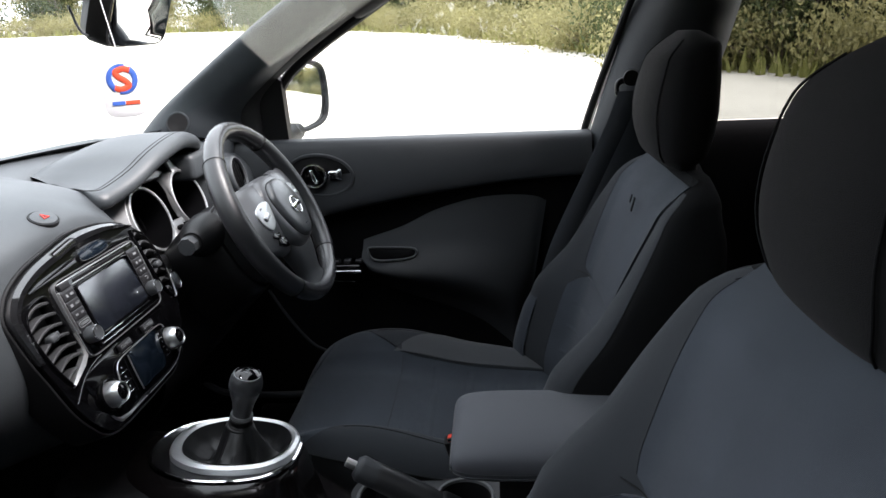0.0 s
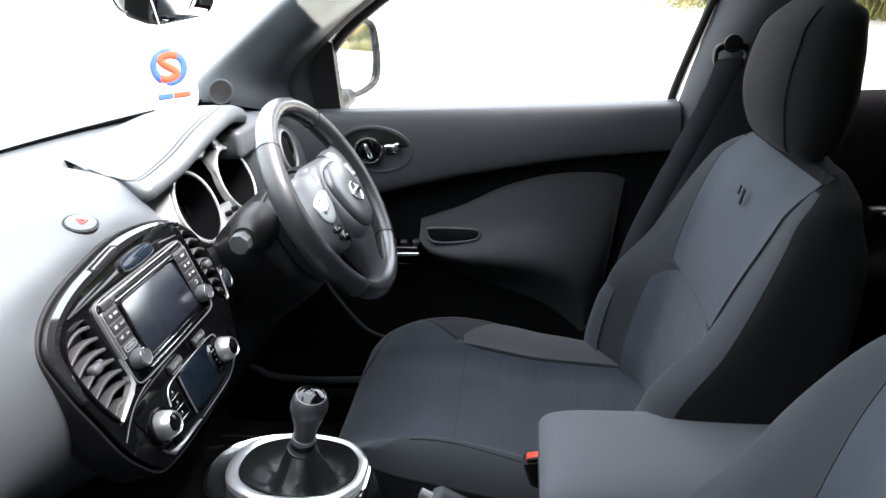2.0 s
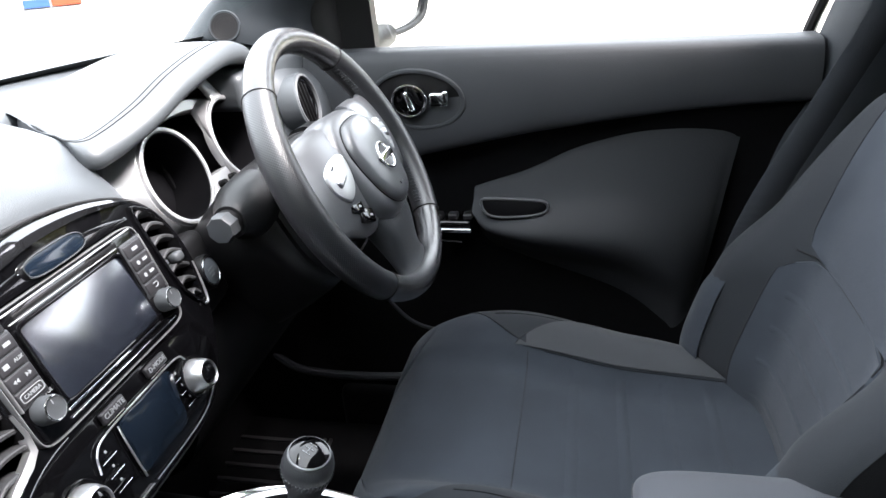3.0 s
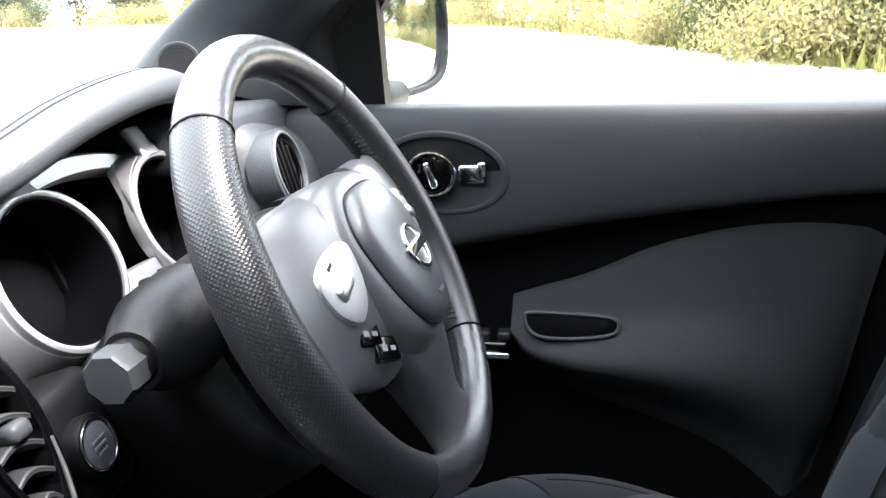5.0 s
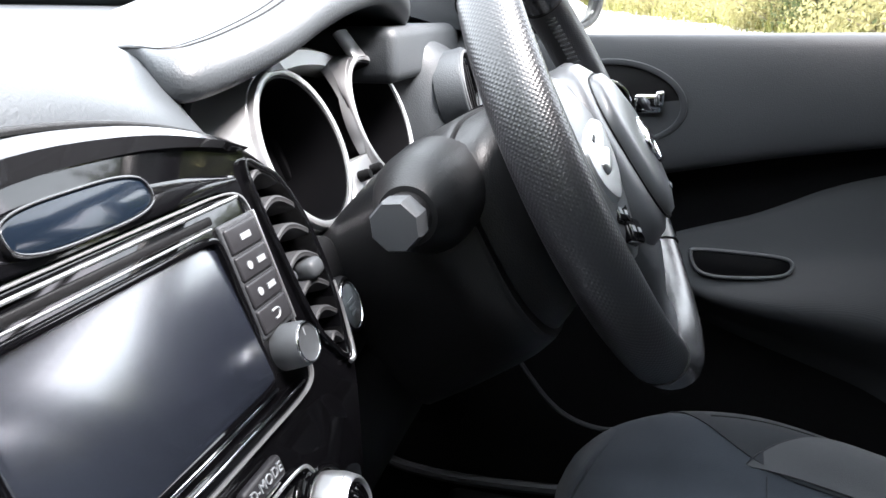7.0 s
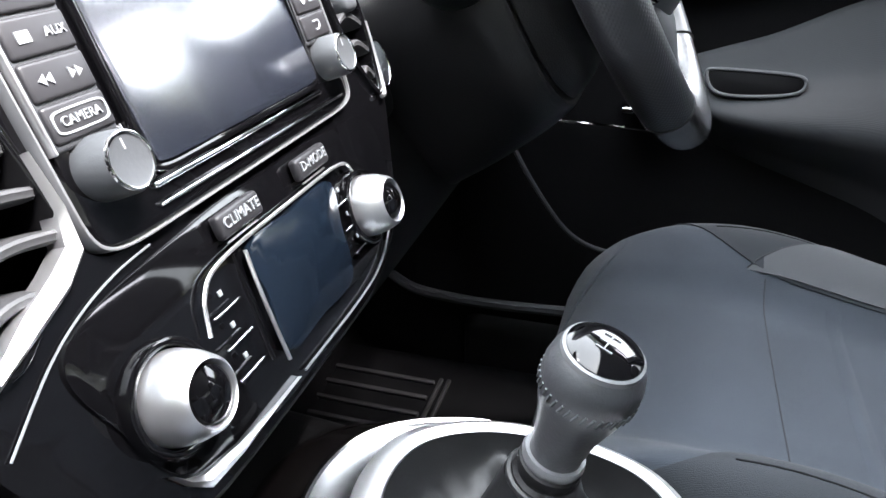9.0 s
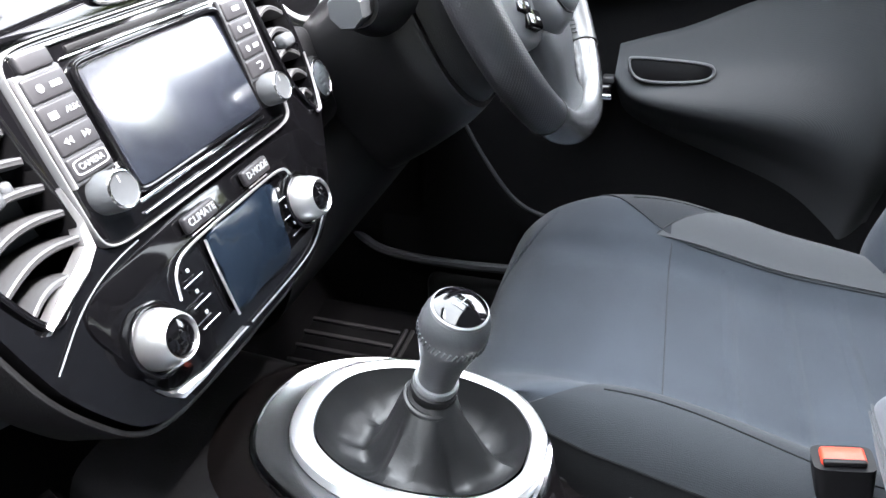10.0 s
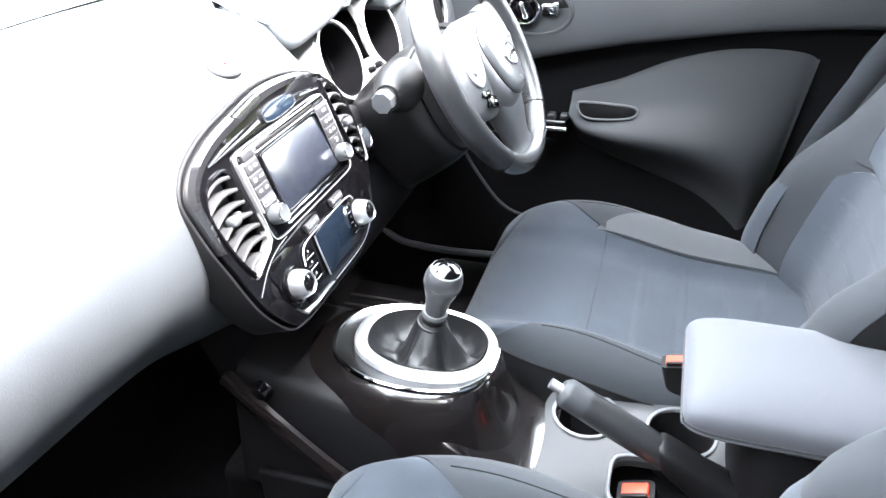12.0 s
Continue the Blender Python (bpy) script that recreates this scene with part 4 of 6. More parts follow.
part("badge", moved(join(band(oval(0.0175, 0.0175, 40), oval(0.0140, 0.0140, 40), 0.036, 0.0420, 0.001), box(0.042, 0.0085, 0.004, 0.0015, at=(0, 0, 0.0405))), HUB @ pose(0, -0.012, 0)), CHROME, hub, "plain chrome ring-and-bar emblem")
part("print_bar", moved(box(0.012, 0.003, 0.0008, 0, at=(0.0, -0.047, 0.0378)), HUB), STITCH, hub)
for s in (-1, 1):
    sp = loft([[(s * 0.048, 0.056, 0.008), (s * 0.050, 0.010, 0.021), (s * 0.046, -0.062, 0.010), (s * 0.046, -0.062, -0.012), (s * 0.050, 0.0, -0.014), (s * 0.048, 0.056, -0.012)],
               [(s * 0.085, 0.056, 0.006), (s * 0.085, 0.008, 0.018), (s * 0.078, -0.058, 0.006), (s * 0.078, -0.058, -0.012), (s * 0.085, 0.0, -0.016), (s * 0.085, 0.056, -0.012)],
               [(s * 0.120, 0.052, 0.001), (s * 0.122, 0.004, 0.008), (s * 0.114, -0.044, 0.002), (s * 0.114, -0.044, -0.012), (s * 0.122, -0.004, -0.014), (s * 0.120, 0.052, -0.012)],
               [(s * 0.146, 0.062, -0.002), (s * 0.150, 0.0, 0.002), (s * 0.144, -0.052, -0.002), (s * 0.144, -0.052, -0.012), (s * 0.150, 0.0, -0.014), (s * 0.146, 0.062, -0.012)]], 28, 24, cu=True, cap=True)
    spoke = part("spoke", sp, HUBGREY, wheel, "grey plastic spoke")
    POD = pose(0, 0, 0.0275, 0, s * 10, 0)
    pod_o = spline([(s * 0.060, 0.024), (s * 0.086, 0.029), (s * 0.109, 0.018), (s * 0.108, -0.006), (s * 0.089, -0.022), (s * 0.067, -0.008)], 40, closed=True)
    area = np.sum(pod_o[:, 0] * np.roll(pod_o[:, 1], -1) - np.roll(pod_o[:, 0], -1) * pod_o[:, 1])
    pod_o = pod_o if area > 0 else pod_o[::-1]
    pod = part("switch_pod", moved(sheet([at_z(pod_o, -0.012), at_z(pod_o, 0.001), at_z(inset(pod_o, 0.003), 0.005), at_z(inset(pod_o, 0.008), 0.006)], cu=True, cap=True), POD), SATIN, spoke, "satin silver switch pod")
    part("switch", moved(box(0.020, 0.0095, 0.006, 0.003), POD @ pose(s * 0.089, 0.004, 0.006, 0, 0, s * -20)), SILVER, pod)
    part("switch_mark", moved(box(0.006, 0.002, 0.0006, 0), POD @ pose(s * 0.092, 0.019, 0.0062, 0, 0, s * -20)), KEY, pod)
    for k, (x, y) in enumerate(((0.0840, -0.0290), (0.0750, -0.0445))):
        b = part("switch_key", moved(box(0.023, 0.0165, 0.012, 0.0025), POD @ pose(s * x, y, -0.0050, -5, 0, s * 28)), GLOSSY, spoke, "small black key")
        part("key_print", moved(join(box(0.005, 0.004, 0.0006, 0, at=(-0.005, 0, 0)), box(0.005, 0.003, 0.0006, 0, at=(0.004, 0, 0))), POD @ pose(s * x, y, 0.0012, -5, 0, s * 28)), PRINT, b)
low = loft([[(-0.050, -0.046, 0.012), (0.050, -0.046, 0.012), (0.050, -0.046, -0.020), (-0.050, -0.046, -0.020)], [(-0.040, -0.082, 0.012), (0.040, -0.082, 0.012), (0.040, -0.082, -0.018), (-0.040, -0.082, -0.018)],
            [(-0.032, -0.125, 0.001), (0.032, -0.125, 0.001), (0.032, -0.125, -0.016), (-0.032, -0.125, -0.016)], [(-0.040, -0.146, 0.002), (0.040, -0.146, 0.002), (0.040, -0.146, -0.010), (-0.040, -0.146, -0.010)]], 24, 16, cu=True, cap=True)
part("spoke", low, TRIM, wheel, "lower grey plastic spoke")

column = thing("steering_column", WHEEL @ pose(0, 0, -0.04), "black plastic steering column shroud with two stalks", "steering column")


def shroud(z, w, up, down, low=1.0):
    return [(x * w * (low if y < 0 else 1.0), (y * up if y > 0 else y * down), z) for x, y in ((1, 0.1), (0.92, 0.75), (0.5, 1), (0, 1.04), (-0.5, 1), (-0.92, 0.75), (-1, 0.1), (-0.95, -0.6), (-0.6, -1), (0, -1.05), (0.6, -1), (0.95, -0.6))]


part("front_shroud", loft([shroud(0.004, 0.060, 0.046, 0.060), shroud(0.000, 0.078, 0.052, 0.074), shroud(-0.008, 0.092, 0.056, 0.084), shroud(-0.023, 0.100, 0.058, 0.092)], 56, 16, cu=True, cap=True), COLUMN, column)
part("shroud_gap", loft([shroud(-0.021, 0.096, 0.055, 0.088), shroud(-0.030, 0.096, 0.055, 0.088)], 56, 4, cu=True, cap=True), BLACK, column)
part("rear_shroud", loft([shroud(-0.0255, 0.104, 0.060, 0.096), shroud(-0.030, 0.107, 0.061, 0.098), shroud(-0.048, 0.112, 0.061, 0.104, 0.94), shroud(-0.075, 0.108, 0.059, 0.110, 0.86), shroud(-0.11, 0.100, 0.050, 0.116, 0.80), shroud(-0.15, 0.092, 0.036, 0.120, 0.78)], 56, 24, cu=True, cap=True), COLUMN, column)
part("wheel_neck", moved(lathe([(0, -0.03), (0.045, -0.03), (0.050, 0.03), (0, 0.03)], 28), pose(0, 0, 0.010)), BLACK, column)
for s in (-1, 1):
    m = axes((s * 0.102, 0.030, -0.044), (0, 0, -s), (0, 1, 0))
    part("stalk_boss", moved(lathe([(0, -0.02), (0.034, -0.02), (0.0320, 0.014), (0.0275, 0.026), (0.0220, 0.036), (0.0175, 0.044), (0, 0.045)], 36), m), COLUMN, column, "rounded boss round the stalk")
    arm = part("stalk", moved(lathe([(0, 0.020), (0.016, 0.020), (0.0150, 0.036), (0.0138, 0.051), (0, 0.051)], 24), m), BLACK, column)
    part("stalk_end", moved(lathe([(0, 0.049), (0.0140, 0.049), (0.0152, 0.052), (0.0152, 0.0635), (0.0138, 0.0662), (0, 0.0668)], 8 if s < 0 else 18), m), STALKGREY, arm, "grey twist end")
    part("end_print", moved(join(*[box(0.0020, 0.0050, 0.0008, 0, at=(-0.0142, 0.004 * k, 0.056)) for k in (-1, 0, 1)]), m), PRINT, arm)

# ---- driver's door ----
door = thing("driver_door", pose(0.70, 0.25, 0.42), "closed driver's door with grey padded armrest and dark insert", "car door")


def rear_edge(z):
    """Where the door's trim ends towards the rear."""
    return -0.100 + (1.095 - z) * 0.235


Z = [1.05, 1.080, 1.082, 1.075, 1.05, 1.02, 0.99, 0.94, 0.86, 0.76, 0.66, 0.56, 0.48, 0.42]
X = [0.745, 0.735, 0.715, 0.690, 0.678, 0.672, 0.675, 0.690, 0.695, 0.695, 0.690, 0.680, 0.672, 0.690]
part("panel", loft([[(x, rear_edge(z) + q * (0.78 - rear_edge(z)), z) for q in np.linspace(0, 1, 6)] for x, z in zip(X, Z)], 30, 60), DARK, door, "dark lower door card", world=True)
part("outer_skin", wall_x(0.76, 0.80, [(-0.10, 1.06), (0.85, 1.06), (0.85, 0.40), (0.06, 0.40)]), PAINT, door, "white painted outer skin", world=True)


def lower_line(y):
    """The lower edge of the grey upper trim."""
    return float(np.interp(y, (-0.10, -0.01, 0.10, 0.20, 0.32, 0.42, 0.50, 0.60, 0.78), (1.004, 1.001, 0.993, 0.980, 0.962, 0.942, 0.925, 0.915, 0.90)))


rows = []
for q in np.linspace(0, 1, 36):
    row = []
    for k, (x, f) in enumerate(((0.742, -0.10), (0.728, 0.02), (0.700, 0.035), (0.676, 0.0), (0.664, -0.18), (0.657, -0.5), (0.656, -0.8), (0.662, -0.96), (0.682, -1.0))):
        y = rear_edge(1.05) + 0.004 + q * (0.76 - rear_edge(1.05))
        lo = lower_line(y)
        row.append((x, y, 1.090 + (f * (1.090 - lo) if f < 0 else f * 0.10)))
    rows.append(spline(row, 26))
part("upper_trim", sheet(rows), TRIM, door, "grey grained upper trim", world=True)

# armrest pad: a leaf shape that swells into the cabin
TOP = [(0.416, 0.866), (0.38, 0.878), (0.326, 0.896), (0.25, 0.932), (0.19, 0.953), (0.14, 0.967), (0.08, 0.977), (0.03, 0.979), (0.004, 0.965)]
BOT = [(0.418, 0.810), (0.398, 0.770), (0.345, 0.743), (0.26, 0.712), (0.19, 0.685), (0.14, 0.652), (0.10, 0.606), (0.085, 0.575), (0.060, 0.605)]
top, bot = spline(TOP, 40), spline(BOT, 40)
rows = []
for k in range(40):
    q = k / 39
    swell = 0.062 * math.sin(math.pi * min(1, max(0.0, q * 0.9 + 0.12))) ** 0.8
    row = [(0.692, *top[k])]
    for s in (0.03, 0.12, 0.3, 0.5, 0.62, 0.74, 0.86, 0.97, 1.0):
        y, z = top[k] * (1 - s) + bot[k] * s
        bulge = (0.35 * math.sin(math.pi * min(1, s / 0.9)) ** 0.6 + 0.65 * math.exp(-(((s - 0.60) / 0.22) ** 2)))
        row.append((0.690 - (swell + 0.010) * bulge if s < 1 else 0.692, y, z))
    rows.append(spline(row, 34))
pad = part("armrest_pad", sheet(rows), PADDED, door, "padded grey armrest panel", world=True)
pull_o = spline([(-0.053, 0.009), (-0.044, 0.0125), (0.0, 0.0118), (0.042, 0.0090), (0.052, 0.002), (0.044, -0.0085), (0.010, -0.0140), (-0.030, -0.0145), (-0.047, -0.007)], 48, closed=True)[::-1]
pull_m = axes((0.648, 0.346, 0.846), (0, -1, 0), (0.30, 0, 0.95))
pc = part("pull_cup", moved(band(inset(pull_o, -0.003), inset(pull_o, 0.001), -0.012, 0.006, 0.0018), pull_m), STALKGREY, pad, "door pull cup with a pale lip", world=True)
part("cup_hollow", moved(plate(pull_o, -0.010, 0.0035, 0.0004), pull_m), DIAL, pc, world=True)
part("switch_panel", moved(box(0.05, 0.075, 0.02, 0.006), pose(0.668, 0.455, 0.812, 0, 0, 0)), GLOSSY, door, "gloss window switch panel", world=True)
part("switch_trim", moved(box(0.004, 0.075, 0.008, 0.002), pose(0.641, 0.455, 0.806)), CHROME, door, world=True)
for y in (0.475, 0.450, 0.425):
    part("window_switch", moved(box(0.018, 0.016, 0.010, 0.003), pose(0.662, y, 0.825)), KEY, door, world=True)
part("lower_trim_line", tube([(0.672, 0.44, 0.772), (0.675, 0.50, 0.775), (0.682, 0.58, 0.775)], 0.002, 6, 12), CHROME, door, world=True)
# door handle in its oval dish
hm = axes((0.656, 0.500, 1.022), (0, -1, 0), (0, 0.0, 1))
part("handle_dish", moved(band(oval(0.076, 0.047, 56), oval(0.069, 0.041, 56), -0.03, 0.0015, 0.0012), hm @ pose(0.006, 0, 0, 0, 0, -6)), TRIM, door, "oval edge of the handle recess", world=True)
dish = part("handle_recess", moved(plate(oval(0.070, 0.042, 48), -0.03, -0.002, 0.002), hm @ pose(0.006, 0, 0, 0, 0, -6)), BLACK, door, "black oval recess", world=True)
part("handle_ring", moved(band(oval(0.029, 0.027, 40), oval(0.024, 0.022, 40), -0.006, 0.010, 0.002), hm @ pose(-0.006, 0, 0)), CHROME, dish, "chrome ring", world=True)
part("handle_core", moved(lathe([(0, -0.006), (0.0235, -0.006), (0.022, 0.004), (0.012, 0.007), (0, 0.007)], 28), hm @ pose(-0.006, 0, 0)), GLOSSY, dish, world=True)
part("handle_lever", moved(box(0.009, 0.032, 0.010, 0.004), hm @ pose(-0.006, 0, 0.008, 0, 0, 20)), CHROME, dish, world=True)
part("lock_lever", moved(join(box(0.030, 0.022, 0.010, 0.004), box(0.010, 0.018, 0.016, 0.003, at=(0.012, 0.006, 0.004))), hm @ pose(0.040, 0.0, 0.001)), CHROME, dish, "chrome lock lever", world=True)
part("pane", wall_x(0.738, 0.742, [(-0.10, 1.07), (0.58, 1.07), (0.56, 1.21), (0.30, 1.42), (-0.18, 1.42)]), PANE, door, "clear side glass", world=True).visible_shadow = False
part("sail_panel", wall_x(0.715, 0.745, [(0.60, 1.09), (0.72, 1.09), (0.72, 1.16), (0.595, 1.235), (0.575, 1.22), (0.57, 1.09)]), BLACK, door, "black triangular mirror mount", world=True)
part("window_frame", tube([(0.742, 0.585, 1.08), (0.738, 0.575, 1.215), (0.72, 0.36, 1.365), (0.70, 0.20, 1.44), (0.68, -0.20, 1.47)], 0.011, 8, 40), RUBBER, door, world=True)
part("front_frame", tube([(0.728, 0.655, 1.09), (0.722, 0.640, 1.215), (0.705, 0.43, 1.368), (0.685, 0.27, 1.446), (0.665, 0.10, 1.495)], 0.034, 10, 40), RUBBER, door, "black door frame behind the pillar trim", world=True)
part("sill_seal", tube([(0.733, 0.60, 1.084), (0.733, 0.25, 1.084), (0.733, -0.09, 1.084)], 0.006, 8, 20), RUBBER, door, "black window seal", world=True)

# door mirror outside
MIRM = axes((0.885, 0.575, 1.173), (0.93, -0.36, 0.0), (0.0, 0.0, 1.0))
mirror = thing("door_mirror", MIRM, "white door mirror with a clear mirror glass", "door mirror")
mo = spline([(-0.080, -0.060), (-0.085, 0.02), (-0.070, 0.060), (0.0, 0.072), (0.070, 0.062), (0.088, 0.020), (0.085, -0.040), (0.055, -0.066), (-0.02, -0.074)], 60, closed=True)[::-1] * 1.10
part("housing", sheet([at_z(mo * 0.93, -0.002), at_z(mo * 1.02, 0.004), at_z(mo * 1.07, -0.010), at_z(mo * 1.07, -0.035), at_z(mo * 0.9, -0.07), at_z(mo * 0.5, -0.095), at_z(mo * 0.05, -0.10)], cu=True, cap=True), GREYSILVER, mirror, "grey shell")
part("mirror_glass", plate(mo * 0.94, -0.004, 0.001, 0.0005), MIRROR, mirror, "reflective glass")
part("rim", tube(at_z(mo * 0.99, 0.003), 0.005, 8, closed=True), BLACK, mirror)
part("arm", loft([[(x, y, z) for y, z in ((0.58, 1.075), (0.65, 1.075), (0.65, 1.11), (0.58, 1.11))] for x in (0.735, 0.80, 0.86)], 16, 8, cu=True, cap=True), BLACK, mirror, world=True)

# ---- rear-view mirror ----
rvm = thing("rear_view_mirror", axes((0.060, 0.548, 1.347), (0.997, 0.07, 0), (0, -0.36, 1.0)), "black rear-view mirror hanging from the windscreen", "mirror")
ro = oval(0.088, 0.037, 48, 6)
part("housing", sheet([at_z(ro, 0.004), at_z(ro * 1.03, -0.002), at_z(ro * 1.02, -0.018), at_z(ro * 0.85, -0.032), at_z(ro * 0.3, -0.038)], cu=True, cap=True), BLACK, rvm)
part("mirror_glass", plate(ro * 0.95, 0.003, 0.0055, 0.0008), MIRROR, rvm, "reflective glass")
part("stem", tube([(-0.04, 0.01, -0.03), (-0.08, 0.02, -0.04), (-0.12, 0.035, -0.04)], 0.012, 10, 12), BLACK, rvm)
part("cable", tube([(-0.11, 0.0, -0.03), (-0.10, -0.022, -0.02), (-0.085, -0.028, -0.015), (-0.07, -0.015, -0.015)], 0.0015, 6, 20), LIGHTKEY, rvm)
part("sensor_cover", moved(box(0.13, 0.055, 0.07, 0.02), pose(-0.16, 0.040, -0.040)), BLACK, rvm)

# air freshener card hanging from the mirror
STK = axes((-0.048, 0.526, 1.269), (0.62, -0.78, 0), (0, 0, 1))
card = thing("air_freshener", STK, "white hanging air freshener card with a red and blue swirl", "air freshener")
card_o = spline([(0.0, 0.036), (0.016, 0.030), (0.022, 0.012), (0.022, -0.022), (0.016, -0.032), (0, -0.034), (-0.016, -0.032), (-0.022, -0.022), (-0.022, 0.012), (-0.016, 0.030)], 48, closed=True)[::-1]
part("card", plate(card_o, -0.0012, 0.0, 0.0004), STICKWHITE, card)


def crescent(k):
    out = [(k * 0.0165 * math.cos(x), k * 0.0165 * math.sin(x)) for x in np.linspace(radians(75), radians(235), 16)]
    return np.array(out + [(k * (0.0120 * math.cos(x) + 0.0015), k * (0.0120 * math.sin(x) + 0.001)) for x in np.linspace(radians(235), radians(75), 16)])


for k in (1, -1):
    part("swirl", moved(plate(crescent(k), 0.0, 0.0005, 0.0001), pose(0, 0.008, 0)), STICKBLUE, card)
part("curl", moved(tube([(0.009, 0.009, 0.0004), (0.002, 0.011, 0.0004), (-0.006, 0.008, 0.0004), (-0.004, 0.003, 0.0004), (0.004, -0.003, 0.0004), (0.006, -0.008, 0.0004), (-0.002, -0.011, 0.0004), (-0.009, -0.009, 0.0004)], 0.0033, 6, 40, flat=0.15), pose(0, 0.008, 0)), STICKRED, card)
part("print_bar", box(0.013, 0.0042, 0.0005, 0, at=(-0.0075, -0.018, 0.0003)), STICKBLUE, card)
part("print_bar", box(0.015, 0.0042, 0.0005, 0, at=(0.0075, -0.018, 0.0003)), STICKRED, card)
part("string", tube([(-0.048, 0.526, 1.304), (-0.044, 0.533, 1.335), (-0.036, 0.543, 1.372)], 0.0006, 5, 12), STICKWHITE, card, world=True)

# ---- seats ----
def ease(t, xs, ys):
    """A smooth curve through the pairs that does not overshoot."""
    xs, ys = np.array(xs, float), np.array(ys, float)
    d = np.diff(ys) / np.diff(xs)
    m = np.zeros(len(xs))
    m[0], m[-1] = d[0], d[-1]
    for k in range(1, len(xs) - 1):
        m[k] = 0 if d[k - 1] * d[k] <= 0 else 2 * d[k - 1] * d[k] / (d[k - 1] + d[k])
    i = int(np.clip(np.searchsorted(xs, t) - 1, 0, len(xs) - 2))
    h = xs[i + 1] - xs[i]
    f = min(1, max(0, (t - xs[i]) / h))
    return (2 * f**3 - 3 * f**2 + 1) * ys[i] + (f**3 - 2 * f**2 + f) * h * m[i] + (3 * f**2 - 2 * f**3) * ys[i + 1] + (f**3 - f**2) * h * m[i + 1]


def back_section(t):
    """A closed section of the backrest at t from 0 (foot) to 1 (top), in the seat's coordinates."""
    h = 0.56 + 0.525 * t
    lean = -0.020 - 0.121 * t - 0.013 * t * t
    w = ease(t, (0, 0.15, 0.45, 0.68, 0.84, 0.95, 1.0), (0.235, 0.250, 0.255, 0.247, 0.226, 0.190, 0.135))
    b = ease(t, (0, 0.2, 0.45, 0.62, 0.8, 1.0), (0.075, 0.105, 0.095, 0.045, 0.02, 0.0))
    d = ease(t, (0, 0.5, 0.8, 0.93, 1.0), (0.13, 0.13, 0.105, 0.07, 0.025))
    f = lean + ease(t, (0, 0.25, 0.55, 0.9, 1.0), (0.0, 0.020, 0.022, 0.010, -0.025))
    half = [(0, f), (0.06, f + 0.001), (0.115, f + 0.10 * b), (0.150, f + 0.45 * b), (min(0.195, w * 0.84), f + b), (w * 0.95, f + 0.85 * b), (w, f + 0.35 * b - 0.01), (w, f - 0.46 * d), (w * 0.93, f - 0.90 * d), (w * 0.6, f - d), (0, f - d - 0.012)]
    return [(x, y, h) for x, y in half] + [(-x, y, h) for x, y in half[-2:0:-1]]


def cushion_section(t):
    """A closed section across the cushion at t from 0 (rear) to 1 (front)."""
    y = -0.04 + 0.570 * t
    w = ease(t, (0, 0.14, 0.3, 0.56, 0.70, 0.82, 0.92, 1.0), (0.190, 0.205, 0.238, 0.248, 0.240, 0.216, 0.168, 0.070))
    top = ease(t, (0, 0.35, 0.7, 0.88, 0.96, 1.0), (0.612, 0.618, 0.650, 0.655, 0.632, 0.585))
    b = ease(t, (0, 0.3, 0.6, 0.78, 0.92, 1.0), (0.022, 0.045, 0.060, 0.050, 0.018, 0.0))
    low = ease(t, (0, 0.8, 1.0), (0.46, 0.46, 0.50))
    half = [(0, top), (0.08, top + 0.001), (0.125, top + 0.10 * b), (0.155, top + 0.55 * b), (0.190, top + b), (w * 0.93, top + 0.6 * b), (w, top - 0.035), (w * 0.99, low + 0.03), (w * 0.9, low), (0, low)]
    return [(x, y, z) for x, z in half] + [(-x, y, z) for x, z in half[-2:0:-1]]


def surf(section, s, t, lift=0.0, side=1):
    """A point on a section's front: s from 0 (middle) to 1 (the outer edge of its bolster)."""
    half = np.array(section(t)[:11 if section is back_section else 10])
    p = spline(half, 121)
    at = s * (72 if section is back_section else 80)
    i = min(119, max(0, int(at)))
    q = p[i] + (p[i + 1] - p[i]) * (at - i)
    axis = 1 if section is back_section else 2
    run = p[min(i + 2, 120)] - p[max(i - 2, 0)]
    out = np.zeros(3)
    out[0], out[axis] = -run[axis], run[0]
    q = q + out / np.linalg.norm(out) * lift
    q[0] *= side
    return q


def laid(section, cells, side, lift):
    """A cloth panel laid over the foam: cells gives for each row its t and the s where it begins and ends."""
    rows = []
    for k, (t, s0, s1) in enumerate(cells):
        ss = np.linspace(s0, s1, 24)
        up = lift * min(1, k / 3, (len(cells) - 1 - k) / 3)
        rows.append([surf(section, ss[0], t, -0.001, side)] + [surf(section, s, t, up, side) for s in ss] + [surf(section, ss[-1], t, -0.001, side)])
    return sheet(rows)


def both(section, cells, lift):
    """The same panel from edge to edge, across the middle."""
    rows = []
    for t, s1 in cells:
        ss = np.linspace(0, s1, 26)
        rows.append([surf(section, s1, t, 0.0, -1)] + [surf(section, s, t, lift, -1) for s in ss[::-1]] + [surf(section, s, t, lift) for s in ss[1:]] + [surf(section, s1, t, 0.0)])
    return sheet(rows)


def laid_across(section, t0, s1, lift):
    """A low rounded ridge from side to side."""
    rows = []
    for d, k in ((-0.014, -0.1), (-0.009, 0.45), (-0.003, 0.9), (0.003, 1.0), (0.009, 0.55), (0.016, -0.1)):
        ss = np.linspace(0, s1, 22)
        base = lift - 0.0016
        rows.append([surf(section, s, t0 + d, base + 0.0016 * k, -1) for s in ss[::-1]] + [surf(section, s, t0 + d, base + 0.0016 * k) for s in ss[1:]])
    return sheet(rows)


